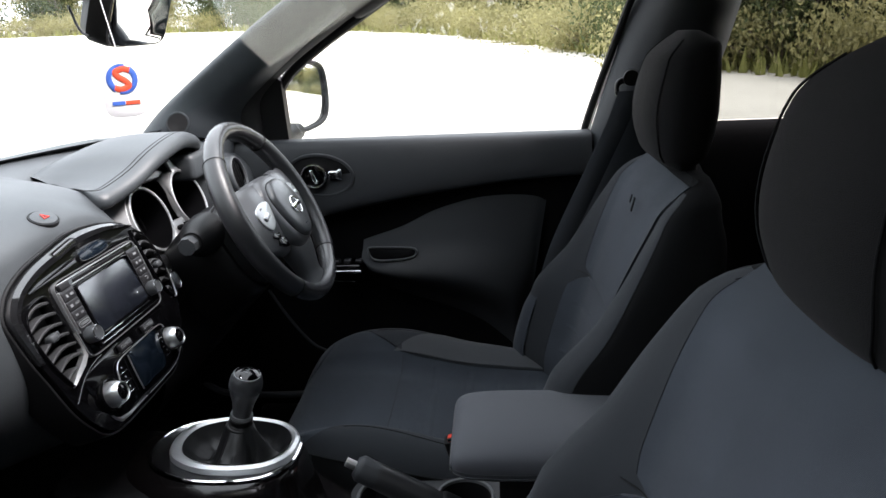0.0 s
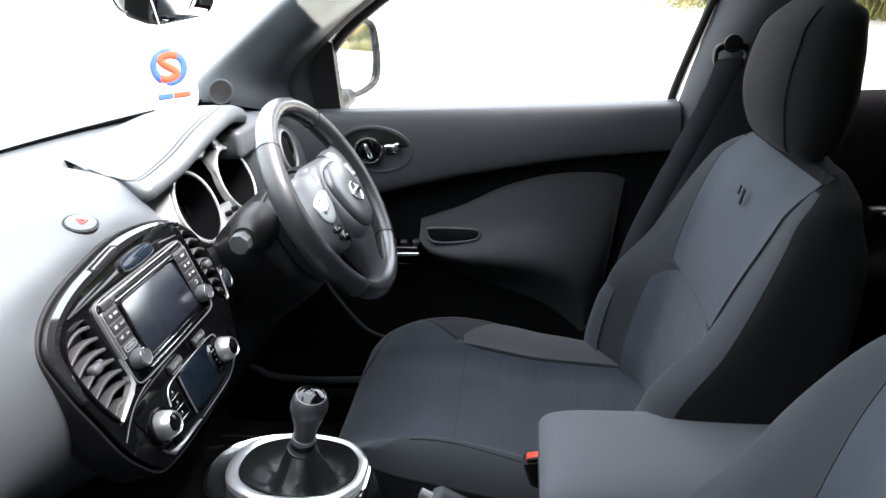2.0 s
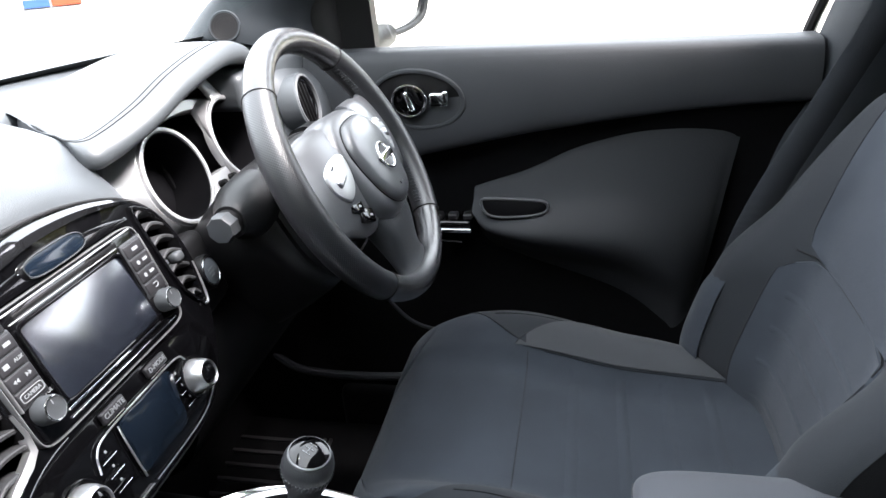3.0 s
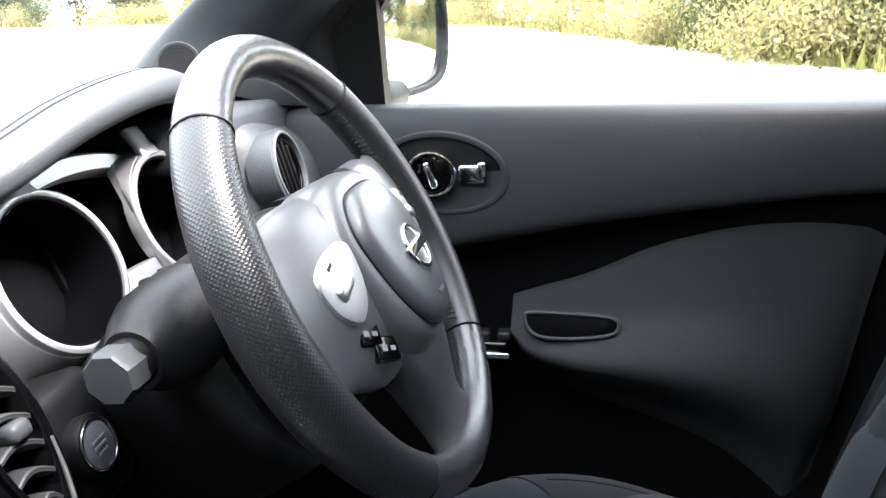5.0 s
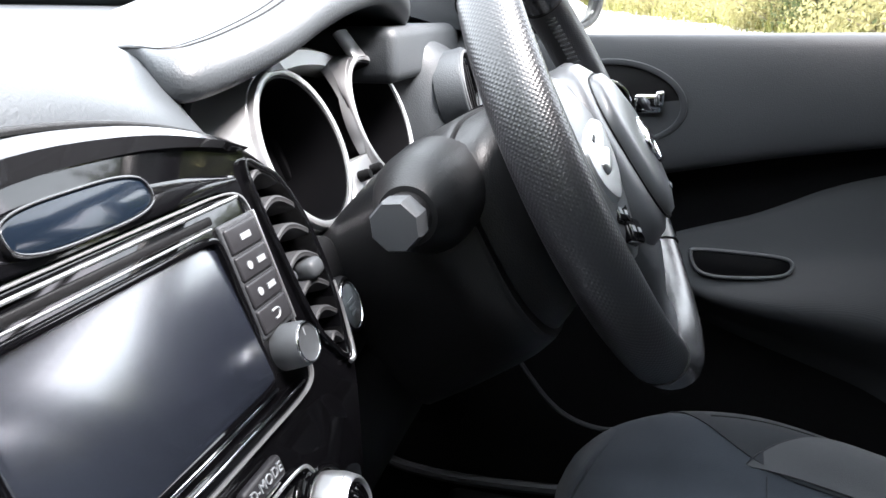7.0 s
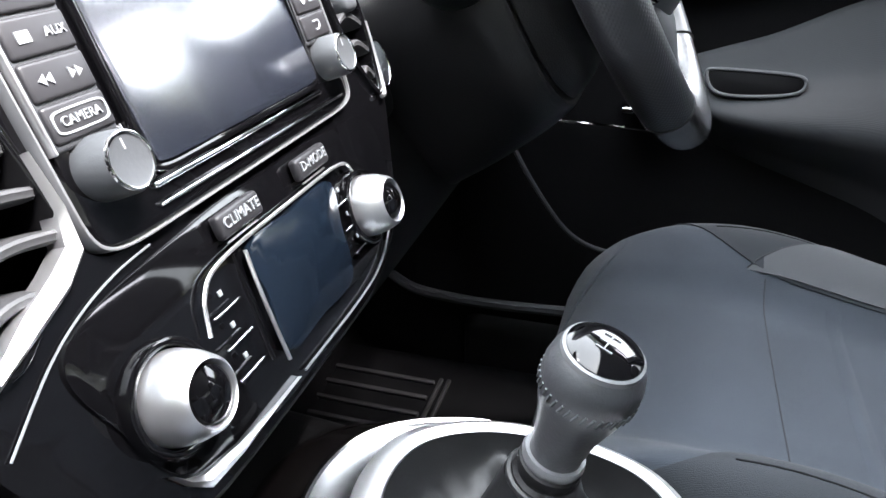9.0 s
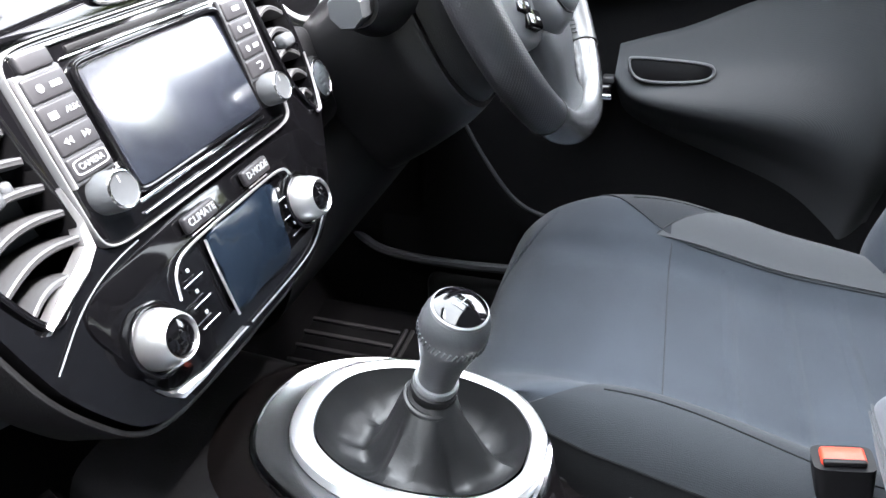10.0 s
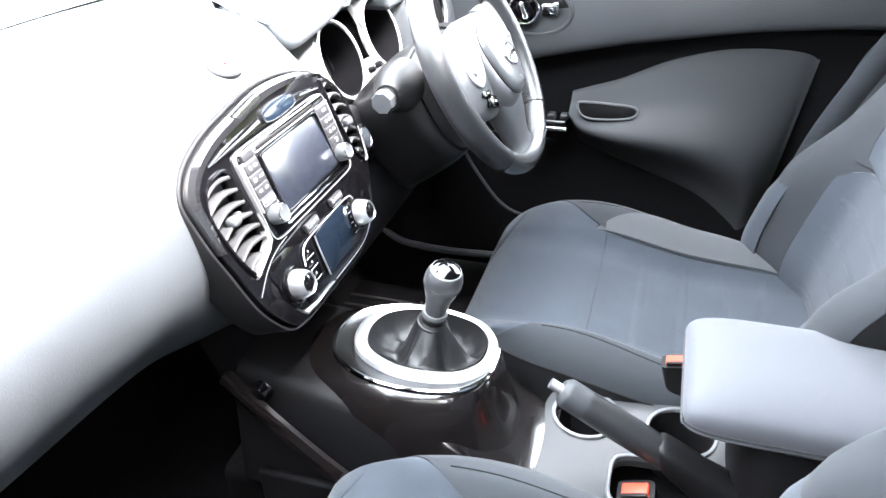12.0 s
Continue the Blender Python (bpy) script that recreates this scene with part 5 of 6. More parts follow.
def make_seat(x, y, label, lift=0.0, rise=0.0):
    s = thing("car_seat", pose(x, y, 0.40 + rise), label, "car seat", group="front seats")
    cush = part("cushion", loft([cushion_section(t) for t in np.linspace(0, 1, 40)], 144, 60, cu=True, cap=True), CLOTH, s, "dark blue-grey cloth cushion")
    back = part("backrest", loft([back_section(t) for t in np.linspace(0, 1, 40)], 144, 70, cu=True, cap=True), SEATSIDE, s, "black cloth backrest with blue-grey panels")
    part("front_cover", both(back_section, [(t, 0.93 - 0.10 * t) for t in np.linspace(0.02, 0.97, 44)], 0.0014), BOLSTER, back, "charcoal woven cloth")
    centre = [(t, 0.505 - 0.02 * t) for t in np.linspace(0.03, 0.50, 18)] + [(0.525, 0.44), (0.545, 0.34), (0.556, 0.20), (0.560, 0.05)]
    part("centre_panel", both(back_section, centre, 0.0052), CLOTH, back, "blue-grey quilted panel")
    shoulder = [(t, ease(t, (0.548, 0.556, 0.575, 0.61, 0.66, 0.74, 0.82, 0.90, 0.985), (0.05, 0.30, 0.42, 0.455, 0.475, 0.505, 0.53, 0.55, 0.58))) for t in (0.548, 0.556, 0.575, *np.linspace(0.61, 0.985, 30))]
    part("shoulder_panel", both(back_section, shoulder, 0.0050), CLOTH, back, "blue-grey shoulder panel")
    part("seam", tube([surf(back_section, u, 0.553, 0.0045, side) for side in (-1, 1) for u in (np.linspace(0.48, 0.02, 14) if side < 0 else np.linspace(0.02, 0.48, 14))], 0.0009, 6), BLACK, back)
    for sx in (-1, 1):
        lower = [(0.03 + 0.40 * q, 0.600 + 0.02 * q, 0.945 - (0.20 * max(0, q - 0.90) / 0.10)) for q in np.linspace(0, 1, 20)]
        part("bolster_panel", laid(back_section, lower, sx, 0.0062), CLOTH, back, "lighter cloth bolster panel")
        part("seam", tube([surf(back_section, 0.90, 0.04 + 0.36 * q, 0.0062, sx) for q in np.linspace(0, 1, 18)], 0.0009, 5), STITCH, back)
        part("seam", tube([surf(back_section, c + 0.004, t, 0.0052, sx) for t, c in centre[:-3]], 0.0008, 6), BOLSTER, back)
        part("seam", tube([surf(back_section, c + 0.004, t, 0.0050, sx) for t, c in shoulder[2:]], 0.0008, 6), BOLSTER, back)
        outer = [(0.04 + 0.86 * q, 0.47 + 0.50 * max(0.0, (q - 0.62) / 0.38) ** 1.6, 0.90) for q in np.linspace(0, 1, 40)]
        part("cushion_bolster", laid(cushion_section, outer, sx, 0.0022), BOLSTER, cush, "charcoal cloth bolster")
        # Near-black side sheet: shade below the bolster put into its colour.
        part("side_panel", laid(cushion_section, [(0.03 + 0.86 * q, 0.885, 1.30) for q in np.linspace(0, 1, 30)], sx, 0.0026), SEATSIDE, cush, "side cloth darkened for the shade under the bolster")
        part("seam", tube([surf(cushion_section, 0.884, t, 0.0036, sx) for t in np.linspace(0.05, 0.86, 30)], 0.0012, 6), SEATSIDE, cush)
        drop = [(0.08 + 0.58 * q, 0.485, 0.487 + 0.30 * math.sin(math.pi * q ** 0.8) ** 0.75) for q in np.linspace(0, 1, 30)]
        if sx * x > 0:
            part("bolster_panel", laid(cushion_section, drop, sx, 0.0045), PANEL, cush, "lighter grey ribbed bolster panel")
            part("seam", tube([surf(cushion_section, b1 + 0.004, t, 0.0024, sx) for t, a1, b1 in drop], 0.0008, 5), BOLSTER, cush)
        part("seam", tube([surf(cushion_section, 0.470 + 0.05 * max(0, t - 0.7), t, 0.0002, sx) for t in np.linspace(0.05, 0.58, 24)], 0.0007, 6), BOLSTER, cush)
        part("seam", tube([surf(cushion_section, 0.74 - 0.10 * t, t, 0.0022, sx) for t in np.linspace(0.05, 0.72, 30)], 0.0008, 5), SEATSIDE, cush)
    for t0 in (0.16, 0.27, 0.38, 0.50):
        part("channel", laid_across(cushion_section, t0, 0.40, 0.0016), CLOTH, cush, "raised quilting line")
    for t0 in (0.14, 0.24, 0.34, 0.44):
        part("channel", laid_across(back_section, t0, 0.40, 0.0062), CLOTH, back, "raised quilting line")
    part("seam", tube([surf(cushion_section, u, 0.625, 0.0002, side) for side in (-1, 1) for u in (np.linspace(0.46, 0.02, 14) if side < 0 else np.linspace(0.02, 0.46, 14))], 0.0008, 6), BOLSTER, cush)
    # headrest
    rows = []
    for t in (0, 0.03, 0.08, 0.16, 0.28, 0.42, 0.56, 0.70, 0.82, 0.91, 0.97, 1):
        h = 1.088 + 0.206 * t
        w = ease(t, (0, 0.08, 0.3, 0.7, 0.92, 1.0), (0.082, 0.104, 0.122, 0.114, 0.084, 0.040))
        f = ease(t, (0, 0.1, 0.4, 0.8, 1.0), (-0.157, -0.130, -0.116, -0.134, -0.178))
        bk = ease(t, (0, 0.1, 0.5, 0.9, 1.0), (-0.190, -0.216, -0.230, -0.230, -0.202))
        rows.append([(px * w, (f + bk) / 2 + py * (f - bk) / 2, h) for px, py in oval(1, 1, 24, 2.7)])
    head = part("headrest", loft(rows, 40, 30, cu=True, cap=True), HEADCLOTH, s, "black cloth headrest")
    for sx in (-1, 1):
        edge = [(sx * 0.78 * ease(t, (0, 0.08, 0.3, 0.7, 0.92, 1.0), (0.082, 0.104, 0.122, 0.114, 0.084, 0.040)), 0.10 * ease(t, (0, 0.1, 0.5, 0.9, 1.0), (-0.190, -0.216, -0.230, -0.230, -0.202)) + 0.90 * ease(t, (0, 0.1, 0.4, 0.8, 1.0), (-0.157, -0.130, -0.116, -0.134, -0.178)) + 0.0005, 1.088 + 0.206 * t) for t in np.linspace(0.06, 0.94, 16)]
        part("seam", tube(edge, 0.0012, 6, 40), SEATSIDE, head)
        part("post", tube([(sx * 0.055, -0.185, 1.03), (sx * 0.055, -0.195, 1.15)], 0.0065, 10), CHROME, head, "steel post")
        part("post_sleeve", moved(lathe([(0, 0), (0.014, 0), (0.013, 0.012), (0, 0.013)], 18), pose(sx * 0.055, -0.187, 1.085)), BLACK, head)
    part("recliner_cover", moved(box(0.03, 0.20, 0.12, 0.02), pose(-0.235, -0.02, 0.53)), BLACK, s, "black plastic hinge cover")
    part("recliner_cover", moved(box(0.03, 0.20, 0.12, 0.02), pose(0.235, -0.02, 0.53)), BLACK, s, "black plastic hinge cover")
    part("bracket", moved(box(0.030, 0.060, 0.014, 0.005), pose(0.238, 0.070, 0.606, 12, 0, 0)), SILVER, s, "pale metal hinge bracket")
    for sx in (-1, 1):
        part("rail", box(0.04, 0.50, 0.06, 0.01, at=(sx * 0.16, 0.18, 0.42)), BLACK, s)
    for o in s.children_recursive:
        o.data.transform(Matrix.Translation((0, 0, -0.40)))
    cush.matrix_basis = Matrix.Translation((0, 0, lift))
    return s


driver_seat = make_seat(0.355, 0.0, "dark blue-grey cloth driver's seat with a black headrest")
back = next(o for o in driver_seat.children if o.name.startswith("backrest"))
part("embroidery", join(moved(box(0.007, 0.002, 0.024, 0.0005), pose(0.332, -0.110, 1.022, 14, 0, 0)), moved(box(0.004, 0.002, 0.014, 0.0005), pose(0.340, -0.108, 1.030, 14, 0, 0))), SEATSIDE, back, "small dark embroidered mark", world=True)
passenger_seat = make_seat(-0.340, 0.034, "dark blue-grey cloth passenger seat with a black headrest", 0.030, 0.018)
next(o for o in passenger_seat.children if o.name.startswith("headrest")).matrix_basis = Matrix.Translation((0, -0.006, -0.015))

# ---- centre console ----
console = thing("centre_tunnel", pose(0, 0.35, 0.38), "gloss dark centre tunnel with a grey tray and cup holders", "centre console")


def hump(y, top, w, base=0.60):
    pts = [(-w - 0.012, base), (-w - 0.004, base + 0.35 * (top - base)), (-w * 0.93, base + 0.75 * (top - base)), (-w * 0.78, top - 0.006), (-w * 0.5, top), (0, top + 0.002)]
    half = pts + [(-x, z) for x, z in pts[-2::-1]]
    return [(x, y, z) for x, z in half]


part("front_cover", loft([hump(0.70, 0.765, 0.098), hump(0.62, 0.757, 0.102), hump(0.56, 0.748, 0.102), hump(0.50, 0.738, 0.10), hump(0.46, 0.735, 0.09)], 44, 24), BLACK, console, "dark tunnel cover", world=True)
part("rear_slope", loft([hump(0.45, 0.722, 0.100, 0.50), hump(0.42, 0.702, 0.108, 0.50), hump(0.395, 0.680, 0.113, 0.50), hump(0.37, 0.658, 0.116, 0.50), hump(0.35, 0.645, 0.117, 0.50), hump(0.325, 0.636, 0.117, 0.50)], 44, 24), CONSOLE, console, "gloss dark brown slope down to the tray", world=True)
tray_o = spline([(-0.100, 0.335), (0.0, 0.345), (0.112, 0.338), (0.130, 0.25), (0.130, 0.10), (0.12, 0.02), (0.0, 0.01), (-0.10, 0.02), (-0.118, 0.12), (-0.118, 0.26)], 80, closed=True)[::-1]
cups = [oval(0.040, 0.040, 36, at=(0.076, 0.292)), oval(0.040, 0.040, 36, at=(0.074, 0.172))]
slot = oval(0.040, 0.085, 36, 5, at=(-0.022, 0.165))
part("tray", holed(tray_o, cups + [slot], 0.628, 0.642), TRAY, console, "satin grey tray", world=True)
for o, deep in zip(cups, (0.07, 0.07)):
    c = np.mean(o, 0)
    cup = part("cup_holder", moved(sheet([at_z(oval(r, r, 36), z) for r, z in ((0.0425, -0.002), (0.0405, 0.0), (0.039, -0.005), (0.036, -deep), (0.001, -deep))], cu=True), pose(c[0], c[1], 0.641)), BLACK, console, "deep black cup holder", world=True)
    part("cup_rim", moved(band(oval(0.0445, 0.0445, 36), oval(0.0395, 0.0395, 36), -0.001, 0.0045, 0.0015), pose(c[0], c[1], 0.641)), GREYSILVER, cup, world=True)
part("slot_rim", moved(band(oval(0.044, 0.089, 40, 5), oval(0.039, 0.084, 40, 5), -0.002, 0.006, 0.002), pose(-0.022, 0.165, 0.641)), GREYSILVER, console, world=True)
part("slot_floor", box(0.08, 0.18, 0.01, 0.002, at=(-0.022, 0.165, 0.590)), BLACK, console, world=True)
part("tunnel_core", box(0.20, 0.95, 0.24, 0.02, at=(0, 0.28, 0.47)), CARPET, console, world=True)
part("tunnel_side", box(0.012, 0.66, 0.14, 0.004, at=(-0.116, 0.34, 0.565)), BLACK, console, world=True)
part("tunnel_side", box(0.012, 0.40, 0.14, 0.004, at=(0.128, 0.20, 0.565)), BLACK, console, world=True)
part("side_strip", tube([(-0.100, 0.70, 0.765), (-0.118, 0.62, 0.715), (-0.130, 0.52, 0.655), (-0.132, 0.42, 0.625), (-0.126, 0.34, 0.622)], 0.009, 10, 30, flat=1.7), CONSOLE, console, "gloss dark side strip", world=True)

part("socket_ring", moved(lathe([(0, -0.006), (0.0140, -0.006), (0.0145, 0.004), (0.0130, 0.0065), (0.0110, 0.0060), (0.0100, 0.002), (0, 0.002)], 28), axes((-0.098, 0.655, 0.752), (0.30, 0.95, 0), (-0.25, 0.10, 0.96))), GLOSSY, console, "small round socket cover", world=True)

# gear lever
GEAR = axes((0.011, 0.495, 0.764), (1, 0, 0), (0, 0.9988, 0.049))
gear = thing("gear_lever", GEAR, "manual gear lever with leather knob, gaiter and silver surround", "gear lever")
out_o = spline([(0.0, 0.104), (0.055, 0.090), (0.088, 0.045), (0.094, -0.010), (0.078, -0.066), (0.040, -0.096), (0.0, -0.102), (-0.040, -0.096), (-0.078, -0.066), (-0.094, -0.010), (-0.088, 0.045), (-0.055, 0.090)], 72, closed=True)[::-1] * (0.90, 0.86)
unit_o = out_o / (0.0846, 0.0885)
rim_o = np.array([(0.0765 * x, y * (0.104 if y > 0 else 0.0975)) for x, y in unit_o])
part("outer_lip", tube(at_z(rim_o, 0.002), 0.0032, 8, closed=True), CHROME, gear, "bright outer lip")
part("gloss_hump", moved(sheet([np.array([(x * (1 + k), y * (1 + 2.2 * k) if y > 0 else y * (1 + 0.35 * k + 4.0 * max(0, -z - 0.03) ** 1.1), z) for x, y in rim_o]) for k, z in ((-0.02, 0.001), (0.03, -0.001), (0.10, -0.005), (0.20, -0.016), (0.30, -0.036), (0.38, -0.075), (0.41, -0.16))], cu=True), GEAR), CONSOLE, console, "gloss dark brown dome", world=True)
mid_o = unit_o * (0.0675, 0.0890) + (0.0075, -0.0070)
in_o = unit_o * (0.0555, 0.0740) + (0.009, -0.009)
part("base_plate", sheet([at_z(rim_o * 0.99, -0.002), at_z(rim_o * 0.985, 0.0046), at_z(0.65 * rim_o + 0.35 * mid_o, 0.0030), at_z(0.3 * rim_o + 0.7 * mid_o, 0.0012), at_z(mid_o * 0.99, 0.0004), at_z(in_o, 0.001)], cu=True), PLATE, gear, "polished dark silver base plate")
part("silver_ring", sheet([at_z(mid_o, 0.001), at_z(mid_o, 0.0065), at_z(mid_o * 0.985 + (0, -0.0002), 0.0092), at_z(0.5 * (mid_o + in_o), 0.0115), at_z(in_o * 1.02, 0.009), at_z(in_o, 0.003)], cu=True), SATIN, gear, "wide satin silver ring")
lean = Vector((-0.07, -0.22, 0.97)).normalized()


def gaiter():
    """Leather that sinks into pockets round the lever and rises in a broad face and two folds."""
    ts = (0, 0.12, 0.30, 0.46, 0.60, 0.80, 1.0)
    pocket = ((1, 0.95, 0.80, 0.60, 0.47, 0.34, 0.25), (0.0095, 0.003, -0.012, -0.019, -0.009, 0.016, 0.035))
    broad = ((1, 0.97, 0.90, 0.80, 0.67, 0.45, 0.25), (0.0095, 0.006, 0.001, 0.001, 0.006, 0.021, 0.035))
    rows = []
    for t in np.linspace(0, 1, 26):
        r0, z0, r1, z1 = (ease(t, ts, c) for c in (*pocket, *broad))
        row = []
        for x, y in in_o:
            a1 = math.atan2(y + 0.009, x - 0.009)
            face = math.exp(-(((abs(a1) - math.pi) / 0.62) ** 4))
            fold = max(math.exp(-(((a1 + 1.75) / 0.17) ** 2)), 0.75 * math.exp(-(((a1 - 0.5) / 0.22) ** 2)))
            f = max(face, fold)
            crease = 0.0012 * math.sin(13 * a1 + 5 * t) * math.sin(math.pi * t) + 0.0008 * math.sin(23 * a1 - 9 * t) * math.sin(math.pi * t)
            k, z = r0 + (r1 - r0) * f, z0 + (z1 - z0) * f + crease
            row.append(((x - 0.009) * k + 0.009 * (1 - t) + 0.0135 * t, (y + 0.009) * k - 0.009 * (1 - t) - 0.0120 * t, z))
        rows.append(row)
    return sheet(rows, cu=True)


part("gaiter", gaiter(), GAITER, gear, "creased black leather gaiter")
STICK = Matrix.Translation((0.0140, -0.0125, 0.0315)) @ lean.to_track_quat("Z", "Y").to_matrix().to_4x4() @ Matrix.Diagonal((0.86, 0.86, 0.83, 1))
part("gaiter_hem", moved(tube(at_z(oval(0.0200, 0.0200, 28), 0.001), 0.0026, 8, closed=True), STICK), GAITER, gear, "stitched hem of the gaiter")
part("collar", moved(lathe([(0, 0), (0.0185, 0), (0.0190, 0.004), (0.0165, 0.006), (0.0160, 0.010), (0.0185, 0.012), (0.0185, 0.017), (0.0150, 0.019), (0, 0.019)], 32), STICK), BLACK, gear, "stepped black collar")
part("collar_ring", moved(lathe([(0.0150, 0.0185), (0.0185, 0.0185), (0.0195, 0.022), (0.0185, 0.0255), (0.0150, 0.0255)], 32), STICK @ Matrix.Diagonal((0.94, 0.94, 1, 1))), GREYSILVER, gear)
knob = part("knob", moved(lathe([(0.0, 0.024), (0.0150, 0.024), (0.0152, 0.030), (0.0175, 0.048), (0.0225, 0.066), (0.0258, 0.080), (0.0262, 0.090), (0.0245, 0.098), (0.0205, 0.1035), (0, 0.1045)], 40), STICK), KNOBSKIN, gear, "leather-wrapped knob")
part("knob_cap", moved(lathe([(0, 0.103), (0.0205, 0.103), (0.0198, 0.1065), (0.0145, 0.1095), (0.007, 0.1108), (0, 0.111)], 36), STICK), GLOSSY, knob, "glossy shift-pattern cap")
part("cap_ring", moved(lathe([(0.0200, 0.102), (0.0217, 0.102), (0.0215, 0.1050), (0.0202, 0.1058)], 36), STICK), GREYSILVER, knob)
part("shift_print", moved(join(box(0.012, 0.0007, 0.0005, 0), box(0.0007, 0.009, 0.0005, 0, at=(-0.006, 0, 0)), box(0.0007, 0.009, 0.0005, 0), box(0.0007, 0.009, 0.0005, 0, at=(0.006, 0, 0))), STICK @ pose(0, 0, 0.1112)), PRINT, knob)
st = []
for x in np.linspace(0, 2 * math.pi, 40, endpoint=False):
    st.append(tube([(0.0257 * math.cos(x), 0.0257 * math.sin(x), 0.077), (0.0262 * math.cos(x + 0.07), 0.0262 * math.sin(x + 0.07), 0.083)], 0.0008, 5))
part("stitching", moved(join(*st), STICK), STITCH, knob, "grey stitching")

# handbrake
brake = thing("handbrake", pose(0.0, 0.15, 0.64), "black plastic handbrake lever lying in its slot", "handbrake")
B0, B1 = Vector((0.004, 0.302, 0.735)), Vector((0.0, 0.185, 0.672))
hb = tube([tuple(B0), tuple(B0.lerp(B1, 0.25)), tuple(B0.lerp(B1, 0.7)), tuple(B1)], lambda q: 0.0175 + 0.0015 * math.sin(math.pi * q), 16, 20)
grip = part("grip", hb, GRIPPLASTIC, brake, "smooth black grip", world=True)
part("grip_head", tube([tuple(B0 + (B0 - B1) * 0.13), tuple(B0 + (B0 - B1) * 0.08), tuple(B0), tuple(B0.lerp(B1, 0.12))], lambda q: 0.0125 + 0.006 * min(1, 3 * q), 14, 12), TRIM, brake, "lighter moulded end", world=True)
part("release_button", tube([tuple(B0 + (B0 - B1) * 0.24), tuple(B0 + (B0 - B1) * 0.10)], 0.0065, 12), SILVER, brake, "bright release button", world=True)
part("lever_arm", loft([[(dx + p.x, p.y + 0.2 * dz, p.z + dz) for dx, dz in ((-w, -h1), (w, -h1), (w, h1), (-w, h1))] for p, w, h1 in ((B1.lerp(B0, 0.1), 0.015, 0.016), (B1, 0.017, 0.020), (Vector((0.0, 0.14, 0.640)), 0.018, 0.026), (Vector((0, 0.08, 0.610)), 0.018, 0.03))], 20, 14, cu=True, cap=True), BLACK, brake, world=True)

# armrest
arm = thing("armrest_box", pose(0.05, 0.05, 0.64), "grey padded centre armrest with a double seam", "armrest")
rows, left_line, right_line = [], [], []
for q, y in zip(np.linspace(0, 1, 10), (0.184, 0.181, 0.172, 0.155, 0.122, 0.045, -0.03, -0.10, -0.15, -0.175)):
    k = (0.30, 0.58, 0.80, 0.93, 1, 1, 1, 1, 0.95, 0.8)[int(round(q * 9))]
    w = 0.092 * (0.74 + 0.26 * k)
    rows.append([(0.052 + px * w, y, 0.7635 + pz * 0.0325 * k + (0.003 * math.sin(math.pi * q) if pz > 0 else 0)) for px, pz in oval(1, 1, 28, 2.8)])
    if q < 0.8:
        left_line.append((0.052 - 0.991 * w, y, 0.7635 - 0.34 * 0.0325 * k))
        right_line.append((0.052 + 0.991 * w, y, 0.7635 - 0.34 * 0.0325 * k))
pad = part("pad", loft(rows, 64, 40, cu=True, cap=True), ARMPAD, arm, "grey cloth pad", world=True)
for dz in (0.0, 0.006):
    part("seam", tube([(x, y, z + dz) for x, y, z in left_line[::-1] + [(0.052, 0.1845, left_line[0][2])] + right_line], 0.0011, 5, 70), TRIM, pad, world=True)
part("base", loft([[(0.045 + px * 0.078, 0.02 + py * 0.100, z) for px, py in oval(1, 1, 24, 4)] for z in (0.60, 0.66, 0.742)], 40, 8, cu=True, cap=True), BLACK, arm, "black plastic base", world=True)

# belt buckles, belt
def buckle(m, label):
    b = thing("seat_belt_buckle", m, label, "buckle", group="belt buckles")
    part("body", loft([[(px * w, py * d + 0.002, z) for px, py in oval(1, 1, 24, 5)] for z, w, d in ((-0.060, 0.009, 0.014), (-0.030, 0.011, 0.018), (0.020, 0.0145, 0.021), (0.040, 0.0150, 0.022))], 40, 12, cu=True, cap=True), BLACK, b)
    bt = part("release", box(0.018, 0.032, 0.012, 0.003, at=(0, 0.002, 0.039)), ORANGE, b, "orange-red release key")
    part("slot", box(0.005, 0.030, 0.004, 0.001, at=(-0.009, 0.002, 0.0435)), BLACK, bt)
    part("stem", box(0.014, 0.030, 0.13, 0.004, at=(0, -0.01, -0.10)), BLACK, b)
    return b


bk = buckle(pose(0.143, 0.174, 0.660, -12, 4, 0), "black belt buckle with an orange-red key beside the driver's seat")
bk2 = copy_thing(bk, pose(-0.036, 0.204, 0.612, -20, -4, 0))
tagged(bk2, "black belt buckle with an orange-red key beside the passenger seat")
belt = thing("seat_belt", pose(0.64, -0.2, 0.8), "black seat belt hanging on the pillar", "seat belt")
for pts in ([(0.612, -0.150, 1.180), (0.610, -0.125, 1.112), (0.610, -0.085, 1.022), (0.614, -0.010, 0.845), (0.630, 0.03, 0.66)],):
    g0 = spline(pts, 30)
    part("webbing", sheet([[tuple(p + (0, w, 0)), tuple(p + (-0.0016, w * 0.9, 0)), tuple(p + (-0.0016, -w * 0.9, 0)), tuple(p + (0, -w, 0))] for p in g0 for w in (0.022,)], cu=True), BELT, belt, world=True)
part("guide", moved(band(oval(0.030, 0.022, 32, 3), oval(0.022, 0.010, 32, 3), -0.006, 0.006, 0.003), axes((0.618, -0.152, 1.185), (0, -1, 0), (0, 0, 1))), BLACK, belt, "black plastic guide", world=True)
part("guide_cap", moved(lathe([(0, 0), (0.016, 0), (0.015, 0.006), (0, 0.008)], 24), axes((0.614, -0.152, 1.205), (0, -1, 0), (0, 0, 1))), BLACK, belt, world=True)

